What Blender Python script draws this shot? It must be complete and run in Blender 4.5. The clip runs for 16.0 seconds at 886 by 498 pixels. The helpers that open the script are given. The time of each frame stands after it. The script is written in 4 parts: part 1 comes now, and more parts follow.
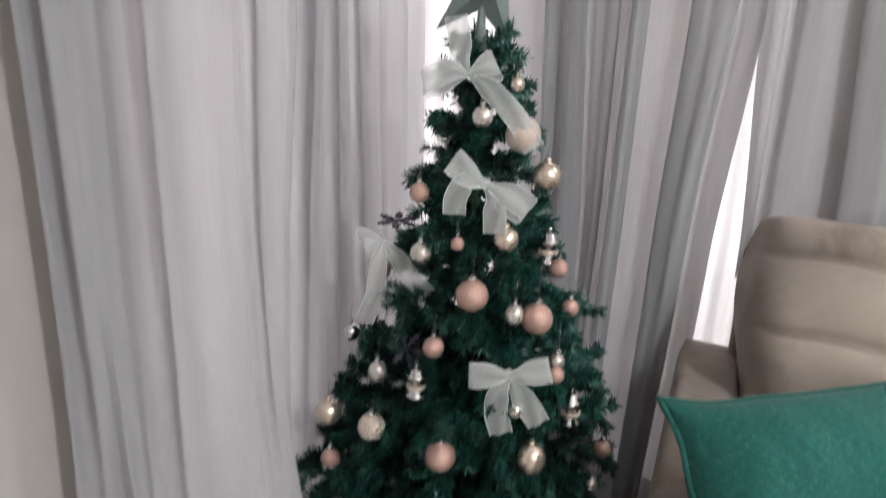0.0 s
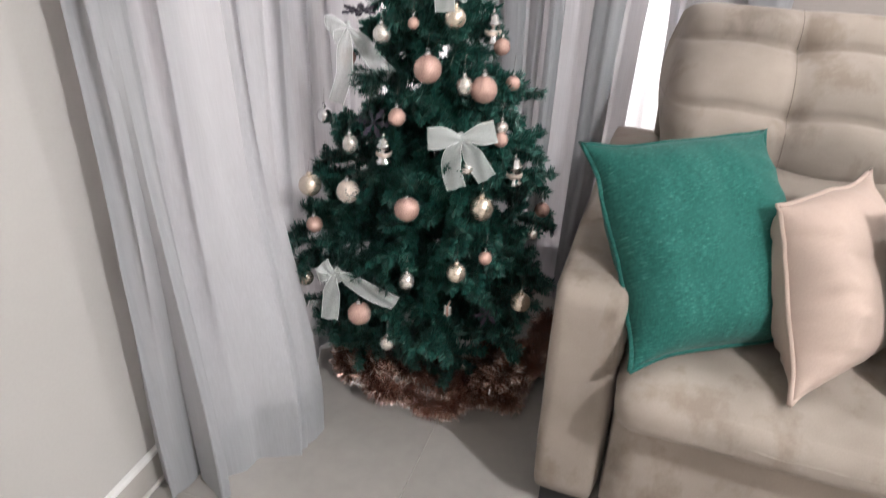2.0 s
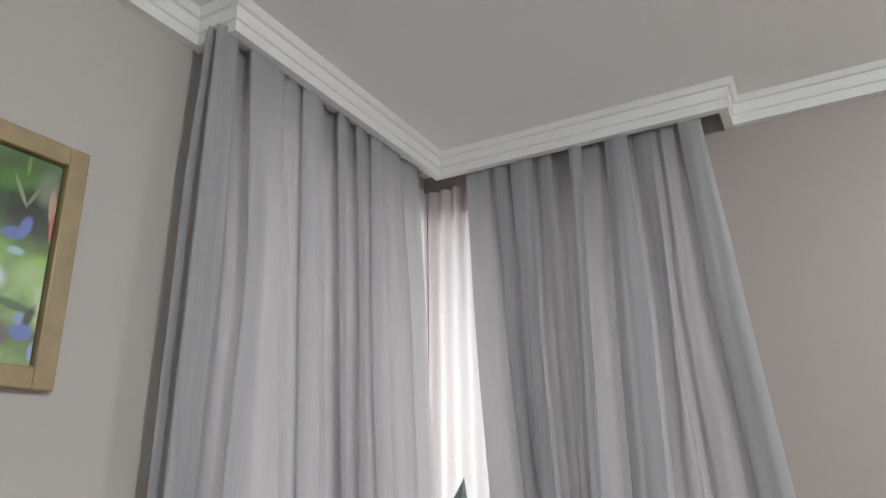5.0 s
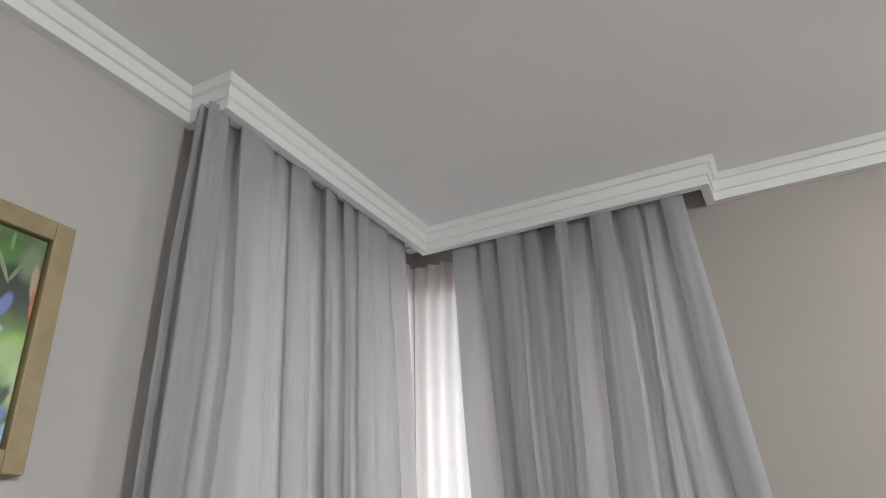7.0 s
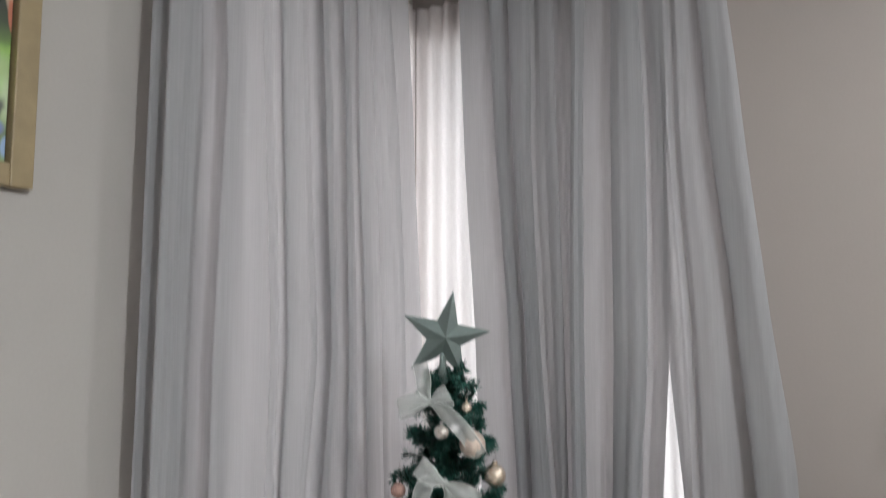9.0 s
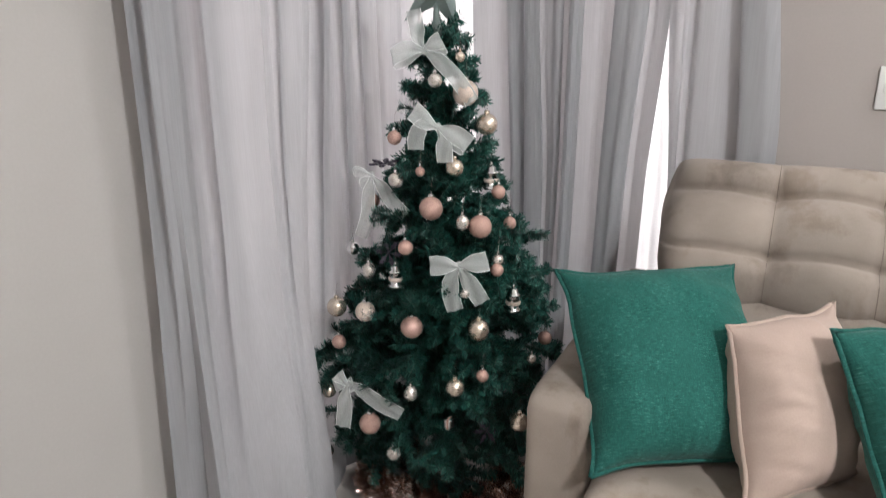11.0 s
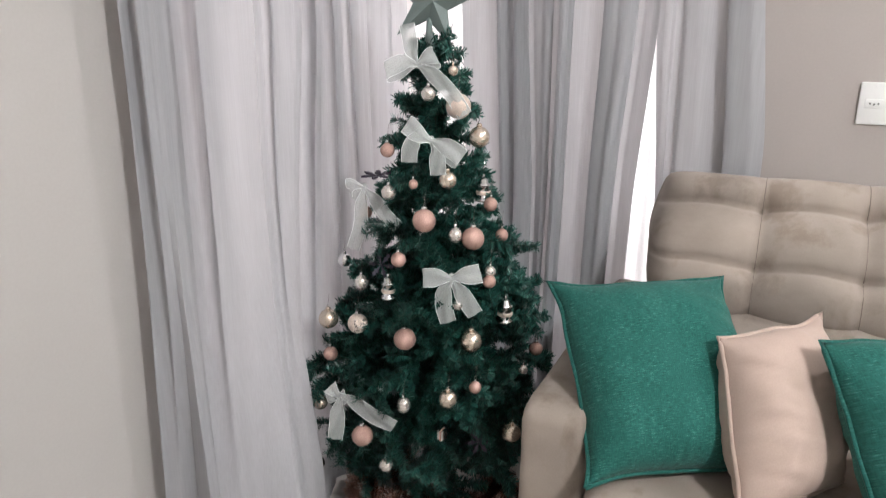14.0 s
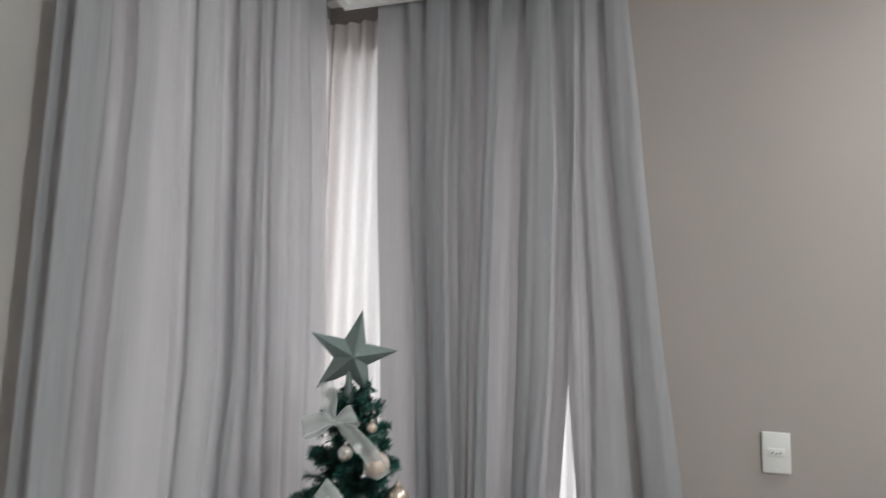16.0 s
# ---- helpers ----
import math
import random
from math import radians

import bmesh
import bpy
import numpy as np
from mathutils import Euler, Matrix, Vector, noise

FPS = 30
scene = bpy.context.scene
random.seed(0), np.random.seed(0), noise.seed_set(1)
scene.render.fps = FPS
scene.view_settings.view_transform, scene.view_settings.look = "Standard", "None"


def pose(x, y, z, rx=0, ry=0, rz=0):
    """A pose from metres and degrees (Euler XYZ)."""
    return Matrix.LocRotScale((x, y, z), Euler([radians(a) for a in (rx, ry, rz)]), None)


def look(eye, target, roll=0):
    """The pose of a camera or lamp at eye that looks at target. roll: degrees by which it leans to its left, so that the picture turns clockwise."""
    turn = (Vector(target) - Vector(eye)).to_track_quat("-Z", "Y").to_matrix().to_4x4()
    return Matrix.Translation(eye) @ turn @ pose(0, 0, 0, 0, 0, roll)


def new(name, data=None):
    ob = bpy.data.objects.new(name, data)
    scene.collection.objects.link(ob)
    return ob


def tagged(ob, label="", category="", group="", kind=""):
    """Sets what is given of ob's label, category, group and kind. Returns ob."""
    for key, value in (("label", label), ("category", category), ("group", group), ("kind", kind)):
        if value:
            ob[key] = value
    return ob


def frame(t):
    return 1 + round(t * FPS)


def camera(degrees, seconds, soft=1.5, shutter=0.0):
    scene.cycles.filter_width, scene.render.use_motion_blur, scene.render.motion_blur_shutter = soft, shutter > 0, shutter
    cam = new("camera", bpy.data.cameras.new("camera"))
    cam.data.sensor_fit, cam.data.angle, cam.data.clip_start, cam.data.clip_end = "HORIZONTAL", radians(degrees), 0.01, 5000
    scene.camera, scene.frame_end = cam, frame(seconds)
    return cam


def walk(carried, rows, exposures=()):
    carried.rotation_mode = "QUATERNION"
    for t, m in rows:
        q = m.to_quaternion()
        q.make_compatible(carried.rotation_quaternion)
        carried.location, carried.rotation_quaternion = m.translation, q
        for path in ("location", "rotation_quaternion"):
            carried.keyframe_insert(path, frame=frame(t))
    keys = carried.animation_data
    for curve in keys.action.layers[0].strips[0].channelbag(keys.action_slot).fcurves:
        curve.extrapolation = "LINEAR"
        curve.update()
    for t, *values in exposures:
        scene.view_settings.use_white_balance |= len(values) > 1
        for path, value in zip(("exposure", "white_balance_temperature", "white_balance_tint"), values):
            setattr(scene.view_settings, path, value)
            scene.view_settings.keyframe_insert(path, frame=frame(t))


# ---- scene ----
cam = camera(66.2, 16.0, soft=1.05, shutter=0.4)
PATH = [
    (0, (0.882, -1.829, 1.383), (0.163, -0.074, 0.747), 2.1),
    (0.5, (0.877, -1.962, 1.327), (0.21, -0.268, 0.499), 1.2),
    (1, (0.912, -2.053, 1.323), (0.313, -0.425, 0.329), 0.9),
    (1.5, (0.919, -2.084, 1.308), (0.425, -0.501, 0.19), 2.6),
    (2, (0.991, -2.085, 1.325), (0.444, -0.455, 0.304), 1.4),
    (2.5, (1.119, -2.12, 1.368), (0.352, -0.407, 0.677), 0.3),
    (3, (1.185, -2.179, 1.421), (0.274, -0.425, 1.115), 1.2),
    (3.5, (1.252, -2.223, 1.492), (0.385, -0.421, 1.483), 1.3),
    (4, (1.254, -2.241, 1.561), (0.377, -0.462, 1.816), 0.9),
    (4.5, (1.325, -2.219, 1.568), (0.376, -0.514, 1.990), -0.3),
    (5, (1.298, -2.219, 1.583), (0.385, -0.551, 2.201), -0.9),
    (7.5, (1.281, -2.217, 1.583), (0.453, -0.597, 2.413), -1.7),
    (8, (1.299, -2.206, 1.596), (0.459, -0.594, 2.427), -1.4),
    (8.5, (1.281, -2.165, 1.55), (0.362, -0.48, 2.114), -0.9),
    (9, (1.237, -2.182, 1.517), (0.335, -0.406, 1.696), -0.1),
    (9.5, (1.239, -2.196, 1.453), (0.329, -0.419, 1.327), 0.0),
    (10, (1.296, -2.219, 1.361), (0.353, -0.478, 1.078), -0.0),
    (12.5, (1.253, -2.191, 1.312), (0.506, -0.555, 0.439), 1.5),
    (13, (1.253, -2.214, 1.322), (0.407, -0.583, 0.532), 0.4),
    (13.5, (1.254, -2.223, 1.33), (0.378, -0.563, 0.638), -0.1),
    (14, (1.257, -2.227, 1.336), (0.424, -0.499, 0.771), 0.2),
    (14.5, (1.249, -2.227, 1.343), (0.404, -0.465, 0.919), 0.9),
    (15, (1.216, -2.224, 1.424), (0.318, -0.443, 1.272), 1.2),
    (15.5, (1.259, -2.237, 1.509), (0.418, -0.423, 1.564), 1.2),
    (16, (1.209, -2.196, 1.521), (0.58, -0.312, 1.755), 1.5),
]
# the exposure follows the camera's own metering
EXPOSE = [(0.0, 0.35, 6500, 9), (0.5, 0.68, 6500, 9), (1.5, 0.92, 6500, 9), (2.2, 0.88, 6500, 9), (2.6, 0.66, 6500, 8), (3.5, -0.06, 6400, 6), (5.0, -0.02, 6400, 5.5), (8.0, 0.03, 6380, 4), (9.0, -0.08, 6400, 5.5), (9.5, -0.06, 6500, 7), (10.5, 0.25, 6500, 8), (12.5, 0.83, 6500, 9), (14.5, 0.42, 6500, 9), (15.5, -0.13, 6400, 6), (16.0, -0.2, 6380, 4)]
walk(cam, [(t, look(eye, target, roll)) for t, eye, target, roll in PATH], EXPOSE)
LAMP_A, LAMP_B, LAMP_C, DAY_N, DAY_W = 27.0, 14.0, 50.0, 22.0, 28.0

# ---- world and lights ----
world = bpy.data.worlds.new("sky")
scene.world = world
world.use_nodes = True
wn = world.node_tree
sky = wn.nodes.new("ShaderNodeTexSky")
sky.sky_type, sky.sun_disc = "NISHITA", False
sky.sun_elevation, sky.sun_rotation = radians(40), radians(150)
wn.links.new(sky.outputs[0], wn.nodes["Background"].inputs[0])
wn.nodes["Background"].inputs[1].default_value = 0.1


def area(name, m, sx, sy, watts, colour):
    d = bpy.data.lights.new(name, "AREA")
    d.shape, d.size, d.size_y, d.energy, d.color = "RECTANGLE", sx, sy, watts, colour
    ob = new(name, d)
    ob.matrix_world = m
    return ob


WARM, DAY = (0.975, 0.97, 0.99), (0.955, 0.965, 0.985)
area("ceiling_lamp_light", look((2.8, -2.35, 2.66), (2.3, -2.0, 0)), 0.13, 0.13, LAMP_A, WARM)
bulb = bpy.data.lights.new("ceiling_lamp_glow", "POINT")
bulb.energy, bulb.color, bulb.shadow_soft_size = LAMP_C, WARM, 0.06
new("ceiling_lamp_glow", bulb).location = (2.8, -2.35, 2.50)
area("ceiling_lamp_light", look((2.5, -0.30, 2.66), (2.3, -0.6, 0)), 0.09, 0.09, LAMP_B, WARM)
area("window_light", look((0.62, 0.66, 1.40), (0.62, -1, 0.95)), 1.2, 1.85, DAY_N, DAY)
area("window_light", look((-0.66, -0.56, 1.50), (1, -0.56, 1.05)), 1.2, 1.85, DAY_W, DAY)

# ---- materials ----


def nodes_of(name):
    m = bpy.data.materials.new(name)
    m.use_nodes = True
    nt = m.node_tree
    return m, nt, nt.nodes["Principled BSDF"], nt.nodes["Material Output"]


def coords(nt, scale=(1, 1, 1), kind="Object"):
    tc, mp = nt.nodes.new("ShaderNodeTexCoord"), nt.nodes.new("ShaderNodeMapping")
    mp.inputs["Scale"].default_value = scale
    nt.links.new(tc.outputs[kind], mp.inputs[0])
    return mp.outputs[0]


def noise_of(nt, vec, scale, detail=4, rough=0.55):
    n = nt.nodes.new("ShaderNodeTexNoise")
    n.inputs["Scale"].default_value, n.inputs["Detail"].default_value, n.inputs["Roughness"].default_value = scale, detail, rough
    nt.links.new(vec, n.inputs["Vector"])
    return n.outputs["Fac"]


def ramp(nt, fac, stops):
    r = nt.nodes.new("ShaderNodeValToRGB")
    el = r.color_ramp.elements
    while len(el) < len(stops):
        el.new(0.5)
    for e, (p, c) in zip(el, stops):
        e.position, e.color = p, (*c, 1)
    nt.links.new(fac, r.inputs[0])
    return r.outputs[0]


def mixc(nt, fac, a, b, mode="MIX"):
    n = nt.nodes.new("ShaderNodeMix")
    n.data_type, n.blend_type = "RGBA", mode
    for sock, v in ((n.inputs[0], fac), (n.inputs[6], a), (n.inputs[7], b)):
        if isinstance(v, (int, float)):
            sock.default_value = v
        elif isinstance(v, tuple):
            sock.default_value = (*v, 1)
        else:
            nt.links.new(v, sock)
    return n.outputs[2]


def bump(nt, bsdf, fac, strength, dist=0.002):
    b = nt.nodes.new("ShaderNodeBump")
    b.inputs["Strength"].default_value, b.inputs["Distance"].default_value = strength, dist
    nt.links.new(fac, b.inputs["Height"])
    nt.links.new(b.outputs[0], bsdf.inputs["Normal"])


def scaled(c, k):
    return tuple(min(1, v * k) for v in c)


def surface(name, colour, rough=0.6, metal=0.0, broad=2.0, fine=60.0, vary=0.12, relief=0.15, dist=0.001, sheen=0.0, stretch=(1, 1, 1), spec=0.5):
    """Two-scale variation of one colour, with a fine relief."""
    m, nt, b, _ = nodes_of(name)
    v = coords(nt, stretch)
    big, small = noise_of(nt, v, broad, 3), noise_of(nt, v, fine, 4)
    c1 = ramp(nt, big, [(0.3, scaled(colour, 1 - vary)), (0.7, scaled(colour, 1 + vary))])
    c2 = ramp(nt, small, [(0.3, (1 - vary,) * 3), (0.7, (1, 1, 1))])
    nt.links.new(mixc(nt, 1.0, c1, c2, "MULTIPLY"), b.inputs["Base Color"])
    b.inputs["Roughness"].default_value, b.inputs["Metallic"].default_value = rough, metal
    b.inputs["Specular IOR Level"].default_value = spec
    if sheen:
        b.inputs["Sheen Weight"].default_value, b.inputs["Sheen Roughness"].default_value = sheen, 0.4
    if relief:
        bump(nt, b, small, relief, dist)
    return m


def through_cloth(name, colour, glow, glow_share, see=0.0, stretch=(260, 260, 6), relief=0.25):
    """Woven cloth that lets some light through; see: share of open weave."""
    m, nt, b, out = nodes_of(name)
    thread = noise_of(nt, coords(nt, stretch), 1.0, 3)
    slub = noise_of(nt, coords(nt, (30, 30, 2.0)), 1.0, 3)
    broad = noise_of(nt, coords(nt), 1.7, 2)
    c = ramp(nt, thread, [(0.25, scaled(colour, 0.90)), (0.75, scaled(colour, 1.08))])
    c = mixc(nt, 1.0, c, ramp(nt, slub, [(0.3, (0.94, 0.94, 0.945)), (0.7, (1, 1, 1))]), "MULTIPLY")
    c = mixc(nt, 1.0, c, ramp(nt, broad, [(0.3, (0.93, 0.93, 0.94)), (0.7, (1, 1, 1))]), "MULTIPLY")
    nt.links.new(c, b.inputs["Base Color"])
    b.inputs["Roughness"].default_value, b.inputs["Specular IOR Level"].default_value = 0.8, 0.2
    b.inputs["Sheen Weight"].default_value = 0.15
    bump(nt, b, thread, relief, 0.0006)
    tr, mx = nt.nodes.new("ShaderNodeBsdfTranslucent"), nt.nodes.new("ShaderNodeMixShader")
    tr.inputs[0].default_value = (*glow, 1)
    mx.inputs[0].default_value = glow_share
    nt.links.new(b.outputs[0], mx.inputs[1])
    nt.links.new(tr.outputs[0], mx.inputs[2])
    last = mx
    if see:
        tp, mx2 = nt.nodes.new("ShaderNodeBsdfTransparent"), nt.nodes.new("ShaderNodeMixShader")
        holes = nt.nodes.new("ShaderNodeMapRange")
        for key, v in (("From Min", 0.3), ("From Max", 0.7), ("To Min", see * 1.3), ("To Max", see * 0.7)):
            holes.inputs[key].default_value = v
        nt.links.new(thread, holes.inputs["Value"])
        nt.links.new(holes.outputs[0], mx2.inputs[0])
        nt.links.new(mx.outputs[0], mx2.inputs[1])
        nt.links.new(tp.outputs[0], mx2.inputs[2])
        last = mx2
    nt.links.new(last.outputs[0], out.inputs[0])
    return m


def glitter(name, colour, rough=0.35, metal=0.6, scale=900.0, spark=0.55):
    """Glittered coat: each grain tilts its own way."""
    m, nt, b, _ = nodes_of(name)
    vor = nt.nodes.new("ShaderNodeTexVoronoi")
    vor.inputs["Scale"].default_value = scale
    nt.links.new(coords(nt), vor.inputs["Vector"])
    c = ramp(nt, noise_of(nt, coords(nt), scale * 0.6, 2), [(0.35, scaled(colour, 0.75)), (0.65, scaled(colour, 1.2))])
    nt.links.new(c, b.inputs["Base Color"])
    b.inputs["Metallic"].default_value, b.inputs["Roughness"].default_value = metal, rough
    bump(nt, b, vor.outputs["Distance"], spark, 0.0012)
    return m


M_WALL = surface("wall_paint", (0.52, 0.50, 0.478), 0.75, broad=1.3, fine=140, vary=0.032, relief=0.08, spec=0.25)
M_WALL_N = surface("wall_paint_beige", (0.455, 0.412, 0.386), 0.75, broad=1.3, fine=140, vary=0.032, relief=0.08, spec=0.25)
M_CEIL = surface("ceiling_paint", (0.90, 0.89, 0.885), 0.85, broad=0.8, fine=90, vary=0.02, relief=0.04, spec=0.2)
M_PLASTER = surface("white_plaster", (0.88, 0.885, 0.875), 0.5, broad=3, fine=80, vary=0.02, relief=0.05)
M_TILE = surface("porcelain_tile", (0.40, 0.375, 0.35), 0.32, broad=2.2, fine=26, vary=0.08, relief=0.03, spec=0.45)
M_GROUT = surface("grout", (0.52, 0.50, 0.47), 0.9, fine=200, relief=0.2)
M_BASE = surface("baseboard_tile", (0.46, 0.43, 0.40), 0.35, broad=4, fine=40, vary=0.06, relief=0.03)
M_STRIP = surface("white_strip", (0.82, 0.81, 0.80), 0.5, vary=0.03)
M_CAULK = surface("grout_caulk", (0.66, 0.635, 0.60), 0.8, fine=60, vary=0.12, relief=0.2)
M_DRAPE = through_cloth("grey_drape_cloth", (0.435, 0.448, 0.465), (0.87, 0.825, 0.825), 0.25, relief=0.5)
M_SHEER = through_cloth("white_voile", (0.80, 0.77, 0.765), (0.93, 0.86, 0.85), 0.48, 0.03, (500, 500, 60), 0.1)
M_RIBBON = through_cloth("white_organza", (0.88, 0.92, 0.90), (0.88, 0.92, 0.91), 0.30, 0.46, (900, 900, 900), 0.1)
M_EDGE = surface("white_thread", (0.86, 0.89, 0.88), 0.6, fine=400, vary=0.04)
M_GLASS = bpy.data.materials.new("window_glass")
M_GLASS.use_nodes = True
gb = M_GLASS.node_tree.nodes["Principled BSDF"]
gb.inputs["Transmission Weight"].default_value, gb.inputs["Roughness"].default_value = 1.0, 0.0
M_ALU = surface("white_aluminium", (0.78, 0.78, 0.78), 0.35, fine=50, vary=0.02, relief=0.02)
M_BLACK = surface("black_plastic", (0.015, 0.015, 0.017), 0.45, fine=90)
M_FRAME = surface("gold_beige_frame", (0.36, 0.28, 0.155), 0.45, broad=4, fine=70, vary=0.1, relief=0.1, stretch=(1, 6, 6))
M_SWITCH = surface("white_plastic", (0.84, 0.84, 0.82), 0.3, vary=0.015, relief=0)
M_HOLE = surface("socket_hole", (0.04, 0.04, 0.04), 0.6, vary=0.05)


def suede(name, colour):
    """Brushed suede: pale and dark patches where the nap was stroked."""
    m, nt, b, _ = nodes_of(name)
    v = coords(nt)
    nap = noise_of(nt, v, 4.5, 3, 0.5)
    spots = noise_of(nt, coords(nt, (1.6, 1.6, 0.9)), 4.6, 5, 0.62)
    fine = noise_of(nt, v, 420, 2)
    c = ramp(nt, nap, [(0.32, scaled(colour, 0.80)), (0.47, scaled(colour, 0.96)), (0.55, scaled(colour, 1.03)), (0.68, scaled(colour, 1.14))])
    c = mixc(nt, 1.0, c, ramp(nt, spots, [(0.36, (0.74, 0.71, 0.68)), (0.49, (1, 1, 1))]), "MULTIPLY")
    c = mixc(nt, 1.0, c, ramp(nt, fine, [(0.2, (0.88, 0.88, 0.88)), (0.8, (1, 1, 1))]), "MULTIPLY")
    nt.links.new(c, b.inputs["Base Color"])
    b.inputs["Roughness"].default_value, b.inputs["Specular IOR Level"].default_value = 0.9, 0.15
    b.inputs["Sheen Weight"].default_value, b.inputs["Sheen Roughness"].default_value = 0.12, 0.5
    crease = noise_of(nt, coords(nt, (1, 1, 1.6)), 7, 3, 0.5)
    bump(nt, b, crease, 0.5, 0.010)
    return m


def woven(name, colour, light, share=0.5):
    """Coarse chenille weave with pale slubs along one thread."""
    m, nt, b, _ = nodes_of(name)
    slub = noise_of(nt, coords(nt, (80, 560, 0)), 1.0, 4, 0.6)
    warp = noise_of(nt, coords(nt, (520, 90, 0)), 1.0, 2)
    worn = noise_of(nt, coords(nt), 14, 3)
    broad = noise_of(nt, coords(nt), 7, 2)
    c = ramp(nt, slub, [(0.34, scaled(colour, 0.62)), (0.48, colour), (0.58, scaled(colour, 1.15)), (0.70, light)])
    c = mixc(nt, ramp(nt, worn, [(0.36, (0.6, 0.6, 0.6)), (0.56, (0, 0, 0))]), c, colour)
    c = mixc(nt, share, c, ramp(nt, warp, [(0.35, (0.55, 0.55, 0.55)), (0.60, (1, 1, 1))]), "MULTIPLY")
    c = mixc(nt, 1.0, c, ramp(nt, broad, [(0.3, (0.85, 0.87, 0.87)), (0.7, (1, 1, 1))]), "MULTIPLY")
    nt.links.new(c, b.inputs["Base Color"])
    b.inputs["Roughness"].default_value, b.inputs["Specular IOR Level"].default_value = 0.85, 0.2
    b.inputs["Sheen Weight"].default_value = 0.08
    bump(nt, b, warp, 0.4, 0.001)
    return m


M_SUEDE = suede("beige_suede", (0.358, 0.302, 0.260))
M_GREEN = woven("emerald_chenille", (0.020, 0.128, 0.106), (0.10, 0.29, 0.25), 0.5)
M_BEIGE = surface("beige_cotton", (0.47, 0.365, 0.312), 0.85, broad=6, fine=300, vary=0.07, relief=0.3, sheen=0.08, spec=0.12)
M_PINK = glitter("rose_gold_glitter", (0.66, 0.425, 0.36), 0.26, 0.45, 900, 0.5)
M_CHAMP = surface("champagne_chrome", (0.84, 0.73, 0.61), 0.27, 0.85, broad=20, fine=200, vary=0.04, relief=0.02)
M_PEARL = glitter("pearl_glitter", (0.74, 0.62, 0.54), 0.3, 0.3, 1000, 0.45)
M_SILVER = surface("pearl_silver", (0.80, 0.75, 0.70), 0.2, 0.75, broad=20, fine=200, vary=0.04, relief=0.02)
M_CHROME = surface("chrome", (0.8, 0.8, 0.8), 0.1, 1.0, vary=0.03, relief=0)
M_STAR = glitter("silver_green_glitter", (0.27, 0.335, 0.32), 0.38, 0.55, 1300, 0.5)
M_PURPLE = glitter("dark_purple_glitter", (0.07, 0.06, 0.09), 0.4, 0.4, 900, 0.8)
M_TRUNK = surface("green_metal", (0.02, 0.06, 0.03), 0.5, fine=120)


def foil(name, colours, rough, metal):
    m, nt, b, _ = nodes_of(name)
    g = nt.nodes.new("ShaderNodeNewGeometry")
    nt.links.new(ramp(nt, g.outputs["Random Per Island"], colours), b.inputs["Base Color"])
    b.inputs["Roughness"].default_value, b.inputs["Metallic"].default_value = rough, metal
    return m


M_NEEDLE = foil("green_needles", [(0.0, (0.005, 0.032, 0.024)), (0.55, (0.013, 0.080, 0.061)), (0.9, (0.034, 0.155, 0.124)), (1.0, (0.13, 0.30, 0.25))], 0.38, 0.0)
# the near-white end of the ramp colours sparkle into some strips
M_TINSEL = foil("rose_gold_foil", [(0.0, (0.36, 0.215, 0.165)), (0.5, (0.68, 0.47, 0.40)), (0.76, (0.94, 0.78, 0.71)), (0.90, (1.0, 0.98, 0.97))], 0.25, 1.0)


